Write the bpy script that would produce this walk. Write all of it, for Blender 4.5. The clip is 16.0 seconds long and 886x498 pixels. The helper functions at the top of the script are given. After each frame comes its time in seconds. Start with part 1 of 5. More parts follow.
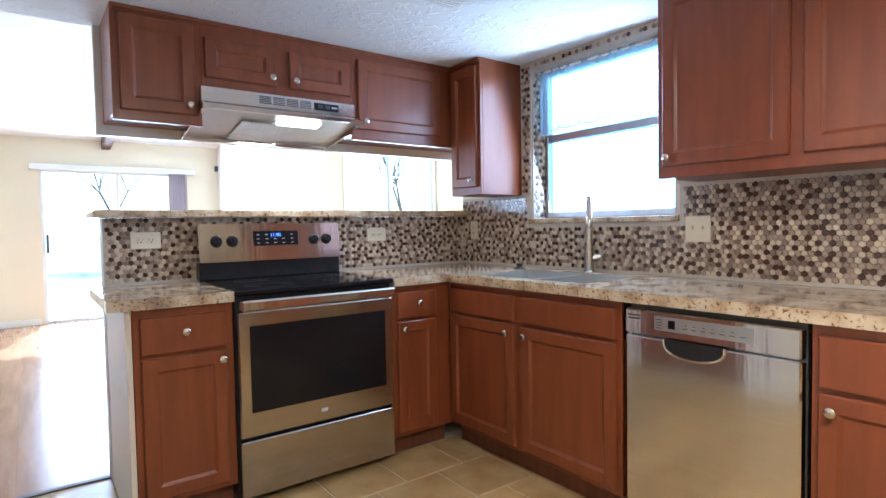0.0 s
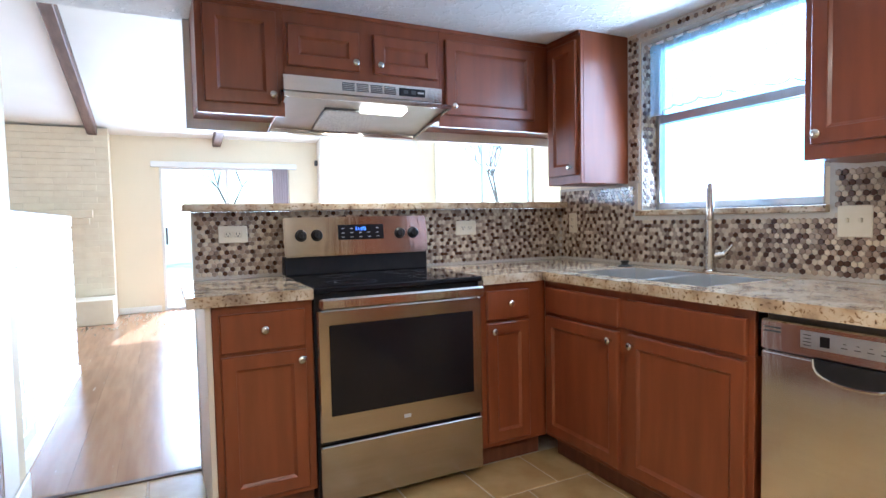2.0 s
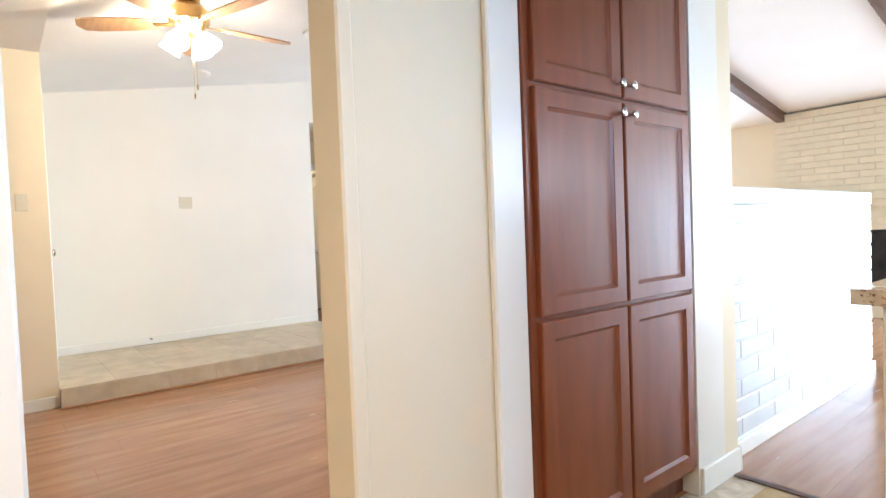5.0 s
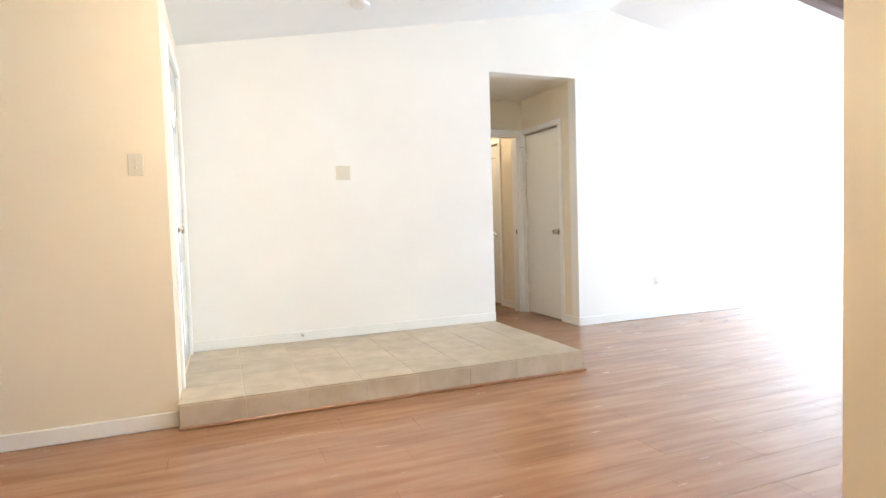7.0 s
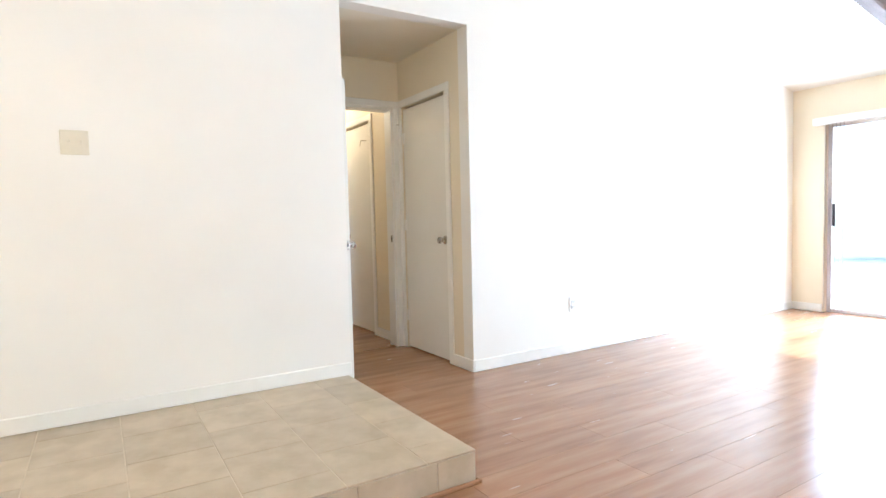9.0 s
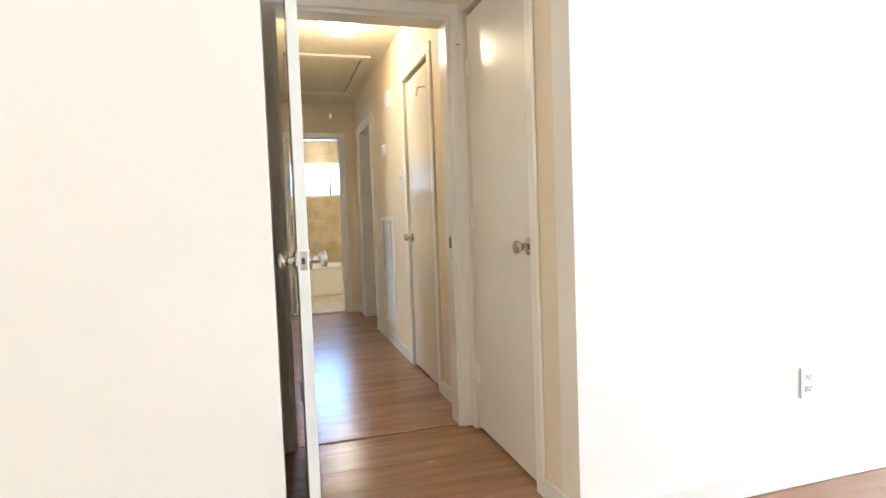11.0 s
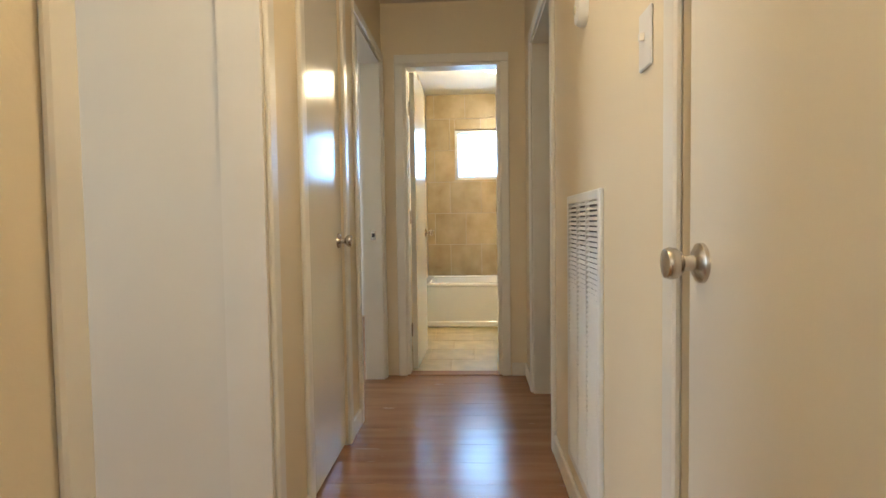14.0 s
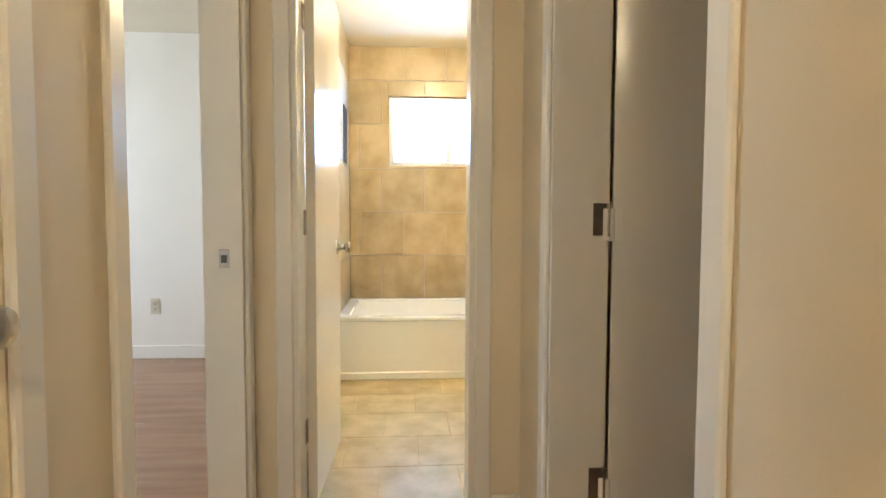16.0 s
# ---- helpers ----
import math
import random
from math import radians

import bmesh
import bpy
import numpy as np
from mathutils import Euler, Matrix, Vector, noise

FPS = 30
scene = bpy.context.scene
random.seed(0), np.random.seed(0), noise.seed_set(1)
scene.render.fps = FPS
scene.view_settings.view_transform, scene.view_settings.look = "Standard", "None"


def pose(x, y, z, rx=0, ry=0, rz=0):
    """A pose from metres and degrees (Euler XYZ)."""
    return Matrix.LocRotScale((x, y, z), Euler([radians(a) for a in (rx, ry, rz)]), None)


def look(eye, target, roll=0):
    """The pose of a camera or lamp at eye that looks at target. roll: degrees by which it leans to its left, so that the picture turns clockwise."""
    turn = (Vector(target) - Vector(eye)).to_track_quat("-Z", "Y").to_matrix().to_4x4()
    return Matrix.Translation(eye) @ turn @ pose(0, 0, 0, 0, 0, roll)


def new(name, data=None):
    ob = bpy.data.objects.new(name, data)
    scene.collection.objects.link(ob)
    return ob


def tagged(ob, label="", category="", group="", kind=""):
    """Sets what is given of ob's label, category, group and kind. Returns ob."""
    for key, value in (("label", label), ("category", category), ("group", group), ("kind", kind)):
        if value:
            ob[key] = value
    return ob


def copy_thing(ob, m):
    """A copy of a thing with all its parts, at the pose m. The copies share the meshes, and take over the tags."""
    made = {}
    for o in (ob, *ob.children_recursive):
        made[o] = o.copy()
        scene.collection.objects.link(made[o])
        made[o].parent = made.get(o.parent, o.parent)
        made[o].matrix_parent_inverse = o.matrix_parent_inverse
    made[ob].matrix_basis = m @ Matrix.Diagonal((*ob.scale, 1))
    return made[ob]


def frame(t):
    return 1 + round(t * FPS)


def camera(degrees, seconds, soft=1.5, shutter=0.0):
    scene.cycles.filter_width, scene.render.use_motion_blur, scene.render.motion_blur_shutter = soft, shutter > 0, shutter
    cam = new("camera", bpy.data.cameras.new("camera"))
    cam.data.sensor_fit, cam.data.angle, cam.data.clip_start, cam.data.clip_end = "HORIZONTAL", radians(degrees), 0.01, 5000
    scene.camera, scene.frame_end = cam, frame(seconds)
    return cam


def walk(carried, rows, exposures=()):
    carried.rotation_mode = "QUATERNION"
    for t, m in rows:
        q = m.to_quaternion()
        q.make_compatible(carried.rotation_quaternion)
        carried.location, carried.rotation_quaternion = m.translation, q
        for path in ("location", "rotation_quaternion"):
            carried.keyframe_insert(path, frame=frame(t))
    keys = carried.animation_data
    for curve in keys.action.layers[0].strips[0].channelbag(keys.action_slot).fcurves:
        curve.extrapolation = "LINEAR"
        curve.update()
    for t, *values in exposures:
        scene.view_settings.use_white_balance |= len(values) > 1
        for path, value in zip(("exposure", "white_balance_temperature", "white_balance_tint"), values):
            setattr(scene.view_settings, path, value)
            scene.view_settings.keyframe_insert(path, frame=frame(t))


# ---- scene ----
cam = camera(77.0, 16.0)
PATH = [
    (0, (0.018, -0.008, 1.184), (1.215, 1.592, 1.1), -1.0),
    (0.5, (0.012, -0.025, 1.188), (1.271, 1.527, 1.105), -0.8),
    (1, (0.005, 0.0, 1.19), (1.28, 1.538, 1.102), -0.7),
    (1.5, (0.042, 0.061, 1.172), (1.259, 1.646, 1.085), -0.7),
    (2, (0.174, 0.171, 1.188), (1.074, 1.954, 1.082), -1.2),
    (2.5, (0.27, 0.256, 1.163), (0.801, 2.182, 1.062), -1.3),
    (3, (0.446, 0.334, 1.172), (0.565, 2.328, 1.07), -1.6),
    (3.5, (0.641, 0.365, 1.147), (0.244, 2.323, 1.057), -1.9),
    (4, (0.735, 0.482, 1.112), (-0.094, 2.3, 1.032), -2.0),
    (4.5, (0.739, 0.562, 1.108), (-0.525, 2.111, 1.043), -2.3),
    (5, (0.712, 0.598, 1.118), (-0.846, 1.851, 1.055), -2.2),
    (5.2, (0.67, 0.592, 1.095), (-0.956, 1.755, 1.05), -1.9),
    (5.9, (0.22, 0.66, 1.085), (-1.5, 1.68, 1.02), -1.8),
    (6.5, (-0.35, 0.80, 1.075), (-2.2, 1.56, 0.99), -1.8),
    (6.9, (-0.615, 1.06, 1.07), (-2.47, 1.80, 0.975), -1.8),
    (7.3, (-0.727, 1.43, 1.04), (-2.594, 2.142, 0.954), -1.7),
    (7.5, (-0.885, 1.485, 1.046), (-2.739, 2.232, 0.959), -1.6),
    (8, (-1.245, 1.685, 1.075), (-3.021, 2.598, 0.968), -1.3),
    (8.5, (-1.604, 1.936, 1.09), (-3.314, 2.968, 0.981), -1.3),
    (8.7, (-1.78, 2.024, 1.093), (-3.476, 3.077, 0.987), -1.4),
    (10.8, (-3.468, 3.418, 1.054), (-5.347, 4.093, 0.95), -1.8),
    (11, (-3.662, 3.504, 1.05), (-5.576, 4.072, 0.945), -2.1),
    (11.5, (-4.104, 3.72, 1.048), (-6.048, 4.181, 0.952), -2.2),
    (12, (-4.569, 3.922, 1.07), (-6.545, 4.219, 0.976), -1.9),
    (12.5, (-5.091, 4.024, 1.059), (-7.085, 4.148, 0.966), -1.9),
    (13, (-5.613, 4.059, 1.03), (-7.611, 4.04, 0.944), -2.1),
    (13.5, (-6.132, 4.06, 1.007), (-8.128, 3.967, 0.913), -1.5),
    (14, (-6.604, 4.059, 1.004), (-8.599, 3.959, 0.913), -0.8),
    (14.5, (-7.093, 4.076, 1.018), (-9.087, 3.957, 0.915), -0.9),
    (15, (-7.541, 4.016, 1.039), (-9.536, 3.935, 0.934), -0.4),
    (15.5, (-7.968, 4.028, 1.049), (-9.965, 4.044, 0.94), -0.2),
    (16, (-8.327, 4.006, 1.065), (-10.319, 4.149, 0.957), 0.2),
]
EXPOSURES = [(0, 1.37, 5050, 10), (1.5, 1.42, 5050, 10), (3.0, 1.35, 5150, 10), (4.0, 1.36, 5650, 10), (5.2, 1.5, 5600, 10), (7.4, 1.6, 5500, 10), (8.7, 1.57, 5500, 10), (11, 1.7, 5800, 10), (11.6, 1.8, 5850, 10), (12.3, 1.85, 6050, 10),
             (13.0, 1.72, 6600, 10), (13.5, 1.58, 6550, 10), (14.1, 1.46, 6350, 10), (14.6, 1.64, 6250, 10), (15.2, 1.80, 6500, 10), (16, 2.0, 6350, 10)]
walk(cam, [(t, look(e, g, r)) for t, e, g, r in PATH], EXPOSURES)

# world, sun and lamps ------------------------------------------------------
SUN_TO = Vector((0.26, 1.0, 0.86)).normalized()
world = bpy.data.worlds.new("world")
scene.world = world
world.use_nodes = True
wn = world.node_tree.nodes
sky = wn.new("ShaderNodeTexSky")
sky.sky_type = "NISHITA"
sky.sun_disc = False
sky.sun_elevation = math.asin(SUN_TO.z)
sky.sun_rotation = math.atan2(SUN_TO.x, SUN_TO.y)
wn["Background"].inputs["Strength"].default_value = 0.15
world.node_tree.links.new(sky.outputs[0], wn["Background"].inputs["Color"])

sun_data = bpy.data.lights.new("sun", "SUN")
sun_data.energy, sun_data.angle, sun_data.color = 5.0, radians(0.5), (1.0, 0.95, 0.87)
sun = new("sun", sun_data)
sun.matrix_world = look(SUN_TO * 20, (0, 0, 0))


def area_lamp(name, eye, target, w, h, watts, colour=(1, 1, 1)):
    d = bpy.data.lights.new(name, "AREA")
    d.shape, d.size, d.size_y, d.energy, d.color = "RECTANGLE", w, h, watts, colour
    ob = new(name, d)
    ob.matrix_world = look(eye, target)
    return ob


def bulb(name, at, watts, radius=0.05, colour=(1.0, 0.82, 0.6)):
    d = bpy.data.lights.new(name, "POINT")
    d.energy, d.shadow_soft_size, d.color = watts, radius, colour
    ob = new(name, d)
    ob.location = at
    return ob


COOL = (0.74, 0.87, 1.0)
area_lamp("sky_light_slider", (1.05, 8.68, 1.05), (1.05, 4, 0.9), 1.7, 1.9, 78, COOL)
area_lamp("sky_light_slider_west", (-4.0, 8.68, 1.05), (-4.0, 4, 0.9), 1.7, 1.9, 75, COOL)
area_lamp("sky_light_nook", (3.1, 4.9, 1.45), (3.0, 0, 1.0), 1.2, 0.95, 34, COOL)
area_lamp("sky_light_sink", (2.52, 1.89, 1.65), (0, 1.5, 0.9), 0.85, 0.82, 9, (0.76, 0.87, 1.0))
area_lamp("sky_light_bath", (-12.78, 4.15, 1.78), (-8, 4.1, 0.8), 0.45, 0.5, 4, (0.28, 0.56, 1.0))
area_lamp("sky_light_bedroom_near", (-7.2, 0.1, 1.5), (-8.2, 4, 1.0), 1.4, 1.2, 16, (0.86, 0.92, 1.0))
area_lamp("sky_light_bedroom_far", (-11.2, 0.1, 1.5), (-11.6, 4, 1.0), 1.4, 1.2, 16, (0.70, 0.82, 1.0))
area_lamp("kitchen_lamp", (0.75, -0.15, 2.065), (0.75, -0.149, 0.0), 0.30, 0.30, 18.5, (1.0, 0.82, 0.60))
bulb("fan_bulb", (-2.72, 1.54, 2.24), 42, 0.10, (1.0, 0.80, 0.55))
bulb("hall_bulb", (-7.52, 3.98, 2.27), 5.8, 0.10, (1.0, 0.80, 0.52))
bulb("bath_bulb", (-11.57, 4.29, 2.27), 11, 0.10, (1.0, 0.82, 0.52))
area_lamp("hood_lamp", (1.14, 2.69, 1.695), (1.14, 2.69, 0.9), 0.18, 0.05, 2.2, (1.0, 0.82, 0.58))


# materials -----------------------------------------------------------------
def material(name, colour, rough=0.5, metal=0.0, second=None, scale=8.0, stretch=(1, 1, 1), bump=0.0, bump_scale=60.0,
             detail=6.0, contrast=(0.35, 0.65), emission=None, strength=0.0, vary=0.0, rough_vary=0.0, island=False, coat=0.0,
             bump_stretch=None):
    m = bpy.data.materials.new(name)
    m.use_nodes = True
    n, l = m.node_tree.nodes, m.node_tree.links
    b = n["Principled BSDF"]
    b.inputs["Roughness"].default_value = rough
    b.inputs["Metallic"].default_value = metal
    b.inputs["Base Color"].default_value = (*colour, 1)
    if coat:
        b.inputs["Coat Weight"].default_value = coat
        b.inputs["Coat Roughness"].default_value = 0.12
    geo = n.new("ShaderNodeNewGeometry")
    mp = n.new("ShaderNodeMapping")
    mp.inputs["Scale"].default_value = stretch
    l.new(geo.outputs["Position"], mp.inputs["Vector"])
    out = None
    if second:
        tx = n.new("ShaderNodeTexNoise")
        tx.inputs["Scale"].default_value, tx.inputs["Detail"].default_value = scale, detail
        l.new(mp.outputs[0], tx.inputs["Vector"])
        rp = n.new("ShaderNodeValToRGB")
        rp.color_ramp.elements[0].position, rp.color_ramp.elements[1].position = contrast
        rp.color_ramp.elements[0].color, rp.color_ramp.elements[1].color = (*colour, 1), (*second, 1)
        l.new(tx.outputs["Fac"], rp.inputs["Fac"])
        out = rp.outputs["Color"]
    if vary:
        hs = n.new("ShaderNodeHueSaturation")
        if out:
            l.new(out, hs.inputs["Color"])
        else:
            hs.inputs["Color"].default_value = (*colour, 1)
        mr = n.new("ShaderNodeMapRange")
        mr.inputs["To Min"].default_value, mr.inputs["To Max"].default_value = 1 - vary, 1 + vary
        if island:
            l.new(geo.outputs["Random Per Island"], mr.inputs["Value"])
        else:
            oi = n.new("ShaderNodeObjectInfo")
            l.new(oi.outputs["Random"], mr.inputs["Value"])
        l.new(mr.outputs[0], hs.inputs["Value"])
        out = hs.outputs["Color"]
    if out:
        l.new(out, b.inputs["Base Color"])
    if rough_vary:
        t2 = n.new("ShaderNodeTexNoise")
        t2.inputs["Scale"].default_value = 5.0
        l.new(mp.outputs[0], t2.inputs["Vector"])
        m2 = n.new("ShaderNodeMapRange")
        m2.inputs["To Min"].default_value, m2.inputs["To Max"].default_value = max(0.02, rough - rough_vary), rough + rough_vary
        l.new(t2.outputs["Fac"], m2.inputs["Value"])
        l.new(m2.outputs[0], b.inputs["Roughness"])
    if bump:
        t3 = n.new("ShaderNodeTexNoise")
        t3.inputs["Scale"].default_value, t3.inputs["Detail"].default_value = bump_scale, 4.0
        if bump_stretch:
            m3 = n.new("ShaderNodeMapping")
            m3.inputs["Scale"].default_value = bump_stretch
            l.new(geo.outputs["Position"], m3.inputs["Vector"])
            l.new(m3.outputs[0], t3.inputs["Vector"])
        else:
            l.new(geo.outputs["Position"], t3.inputs["Vector"])
        bp = n.new("ShaderNodeBump")
        bp.inputs["Strength"].default_value, bp.inputs["Distance"].default_value = bump, 0.004
        l.new(t3.outputs["Fac"], bp.inputs["Height"])
        l.new(bp.outputs[0], b.inputs["Normal"])
    if emission:
        b.inputs["Emission Color"].default_value = (*emission, 1)
        b.inputs["Emission Strength"].default_value = strength
    return m


def granite_material():
    m = bpy.data.materials.new("granite")
    m.use_nodes = True
    n, l = m.node_tree.nodes, m.node_tree.links
    b = n["Principled BSDF"]
    g = n.new("ShaderNodeNewGeometry")
    big = n.new("ShaderNodeTexNoise")
    big.inputs["Scale"].default_value, big.inputs["Detail"].default_value = 11.0, 8.0
    l.new(g.outputs["Position"], big.inputs["Vector"])
    r1 = n.new("ShaderNodeValToRGB")
    els = r1.color_ramp.elements
    els[0].position, els[0].color = 0.28, (0.22, 0.15, 0.10, 1)
    els[1].position, els[1].color = 0.70, (0.64, 0.56, 0.43, 1)
    e = els.new(0.45)
    e.color = (0.48, 0.36, 0.23, 1)
    e = els.new(0.55)
    e.color = (0.58, 0.48, 0.34, 1)
    l.new(big.outputs["Fac"], r1.inputs["Fac"])
    sm = n.new("ShaderNodeTexNoise")
    sm.inputs["Scale"].default_value, sm.inputs["Detail"].default_value, sm.inputs["Distortion"].default_value = 88.0, 6.0, 0.6
    l.new(g.outputs["Position"], sm.inputs["Vector"])
    r2 = n.new("ShaderNodeValToRGB")
    els = r2.color_ramp.elements
    els[0].position, els[0].color = 0.31, (0.12, 0.09, 0.07, 1)
    els[1].position, els[1].color = 0.44, (1, 1, 1, 1)
    e = els.new(0.37)
    e.color = (0.52, 0.40, 0.29, 1)
    l.new(sm.outputs["Fac"], r2.inputs["Fac"])
    mx = n.new("ShaderNodeMix")
    mx.data_type, mx.blend_type = "RGBA", "MULTIPLY"
    mx.inputs["Factor"].default_value = 1.0
    l.new(r1.outputs["Color"], mx.inputs["A"])
    l.new(r2.outputs["Color"], mx.inputs["B"])
    l.new(mx.outputs["Result"], b.inputs["Base Color"])
    b.inputs["Roughness"].default_value = 0.10
    return m


def glass_material(name, tint=(1, 1, 1), rough=0.0):
    m = bpy.data.materials.new(name)
    m.use_nodes = True
    n, l = m.node_tree.nodes, m.node_tree.links
    tr, gl, mx, fr = (n.new("ShaderNode" + k) for k in ("BsdfTransparent", "BsdfGlossy", "MixShader", "Fresnel"))
    tr.inputs["Color"].default_value = (*tint, 1)
    gl.inputs["Roughness"].default_value = rough
    fr.inputs["IOR"].default_value = 1.3
    l.new(fr.outputs[0], mx.inputs["Fac"])
    l.new(tr.outputs[0], mx.inputs[1])
    l.new(gl.outputs[0], mx.inputs[2])
    l.new(mx.outputs[0], n["Material Output"].inputs["Surface"])
    return m


def ceiling_material():
    """White paint over knocked-down plaster: raised flat islands with ragged edges."""
    m = material("textured_ceiling_paint", (0.80, 0.79, 0.76), 0.8)
    n, l = m.node_tree.nodes, m.node_tree.links
    g = n.new("ShaderNodeNewGeometry")
    t = n.new("ShaderNodeTexNoise")
    t.inputs["Scale"].default_value, t.inputs["Detail"].default_value, t.inputs["Distortion"].default_value = 24.0, 5.0, 0.5
    l.new(g.outputs["Position"], t.inputs["Vector"])
    r = n.new("ShaderNodeValToRGB")
    r.color_ramp.elements[0].position, r.color_ramp.elements[1].position = 0.54, 0.60
    l.new(t.outputs["Fac"], r.inputs["Fac"])
    b = n.new("ShaderNodeBump")
    b.inputs["Strength"].default_value, b.inputs["Distance"].default_value = 0.7, 0.007
    l.new(r.outputs["Color"], b.inputs["Height"])
    l.new(b.outputs[0], n["Principled BSDF"].inputs["Normal"])
    return m


CHERRY = material("cherry_cabinet_wood", (0.180, 0.046, 0.015), 0.34, second=(0.225, 0.060, 0.020), scale=4.0, stretch=(5, 5, 0.6),
                  bump=0.08, bump_scale=120, bump_stretch=(6, 6, 0.6), rough_vary=0.06, coat=0.12)
# cherry for toe kicks, darkened so the recess shade sits in the colour
CHERRY_SHADE = material("cherry_wood_with_toe_kick_shade", (0.12, 0.040, 0.020), 0.5, second=(0.17, 0.06, 0.03), scale=6.0, stretch=(5, 5, 0.8))
GRANITE = granite_material()
STEEL = material("brushed_stainless_steel", (0.74, 0.72, 0.69), 0.14, 1.0, second=(0.70, 0.68, 0.65), scale=3.0, stretch=(1, 1, 40), rough_vary=0.02, bump=0.55, bump_scale=2.6, bump_stretch=(3.6, 3.6, 0.30))
# rougher steel for the hood underside, its shade put into the darker colour
HOOD_SHADE_STEEL = material("dull_steel_with_hood_shade", (0.46, 0.46, 0.46), 0.36, 1.0, second=(0.40, 0.40, 0.40), scale=6, rough_vary=0.05)
# same steel, darkened to put the reflection of a dark room into the colour
OVEN_REFLECTION_STEEL = material("oven_steel_with_dark_reflection", (0.50, 0.47, 0.44), 0.20, 1.0, second=(0.46, 0.43, 0.40), scale=3.0, stretch=(1, 1, 40), rough_vary=0.03, bump=0.35, bump_scale=2.6, bump_stretch=(1.6, 1.6, 0.5))
SINK_STEEL = material("satin_sink_steel", (0.74, 0.74, 0.73), 0.34, 1.0, second=(0.69, 0.69, 0.68), scale=12, rough_vary=0.05)
NICKEL = material("satin_nickel", (0.62, 0.58, 0.52), 0.26, 1.0, second=(0.55, 0.51, 0.46), scale=40)
BLACK_GLASS = material("black_oven_glass", (0.010, 0.010, 0.012), 0.06, second=(0.014, 0.013, 0.015), scale=3)
BLACK = material("black_enamel", (0.015, 0.015, 0.017), 0.28, second=(0.02, 0.02, 0.022), scale=20)
for m in (BLACK_GLASS, BLACK):
    m.node_tree.nodes["Principled BSDF"].inputs["Specular IOR Level"].default_value = 0.22
# dark plastic, also used for sheets and slats that stand in for shade in gaps
DARK = material("dark_plastic_and_gap_shade", (0.05, 0.05, 0.055), 0.5, second=(0.07, 0.07, 0.075), scale=20)
CREAM = material("cream_wall_paint", (0.80, 0.70, 0.52), 0.62, second=(0.77, 0.67, 0.49), scale=1.6, bump=0.10, bump_scale=140)
WHITE_WALL = material("off_white_wall_paint", (0.84, 0.80, 0.72), 0.6, second=(0.81, 0.77, 0.69), scale=1.5, bump=0.12, bump_scale=140)
TRIM = material("white_semigloss_trim", (0.83, 0.80, 0.73), 0.30, second=(0.80, 0.77, 0.69), scale=4.0, bump=0.05, bump_scale=40)
DOOR_PAINT = material("glossy_white_door_paint", (0.82, 0.79, 0.71), 0.17, second=(0.80, 0.765, 0.68), scale=2.5, bump=0.03, bump_scale=18)
CEILING = ceiling_material()
CEIL_SMOOTH = material("white_ceiling_paint", (0.82, 0.80, 0.75), 0.75, second=(0.79, 0.77, 0.72), scale=2, bump=0.2, bump_scale=70)
CEIL_CREAM = material("cream_ceiling_paint", (0.82, 0.755, 0.61), 0.72, second=(0.79, 0.725, 0.58), scale=2, bump=0.2, bump_scale=70)
PLASTIC = material("ivory_plastic", (0.68, 0.62, 0.48), 0.35, second=(0.66, 0.60, 0.46), scale=30)
WHITE_PLASTIC = material("white_plastic", (0.82, 0.81, 0.78), 0.35, second=(0.80, 0.79, 0.76), scale=30)
GROUT = material("tile_grout", (0.56, 0.52, 0.46), 0.85, second=(0.50, 0.46, 0.40), scale=25, bump=0.3, bump_scale=250)
FLOOR_GROUT = material("floor_grout", (0.74, 0.66, 0.53), 0.85, second=(0.54, 0.46, 0.35), scale=18, bump=0.3, bump_scale=200)
BATH_GROUT = material("bath_floor_grout", (0.56, 0.44, 0.25), 0.8, second=(0.50, 0.38, 0.20), scale=18)
LANDING_GROUT = material("landing_grout", (0.66, 0.57, 0.44), 0.8, second=(0.58, 0.51, 0.40), scale=18)
FLOOR_TILE = material("beige_stone_floor_tile", (0.40, 0.26, 0.10), 0.40, second=(0.53, 0.38, 0.175), scale=6.0, bump=0.12,
                      bump_scale=35, vary=0.10, rough_vary=0.08)
BATH_FLOOR_TILE = material("tan_bath_floor_tile", (0.40, 0.31, 0.14), 0.38, second=(0.57, 0.46, 0.25), scale=7.0, bump=0.12, bump_scale=35, vary=0.07, rough_vary=0.08)
LANDING_TILE = material("beige_landing_tile", (0.44, 0.355, 0.24), 0.42, second=(0.54, 0.45, 0.325), scale=7.0, bump=0.12,
                        bump_scale=35, vary=0.08, rough_vary=0.08)
BATH_TILE = material("tan_bath_wall_tile", (0.38, 0.285, 0.145), 0.30, second=(0.53, 0.42, 0.25), scale=5.0, bump=0.10,
                     bump_scale=30, vary=0.10, rough_vary=0.06)
WOOD_PIECE = material("laminate_plank", (0.285, 0.140, 0.066), 0.24, second=(0.365, 0.195, 0.102), scale=2.2, stretch=(8, 0.8, 8), vary=0.06, rough_vary=0.07)
WOOD_ISLAND = material("laminate_plank_rest", (0.285, 0.140, 0.066), 0.24, second=(0.365, 0.195, 0.102), scale=2.2, stretch=(8, 0.8, 8), vary=0.06, rough_vary=0.07, island=True)
SUBFLOOR = material("dark_floor_joint", (0.15, 0.07, 0.036), 0.7, second=(0.08, 0.04, 0.02), scale=10)
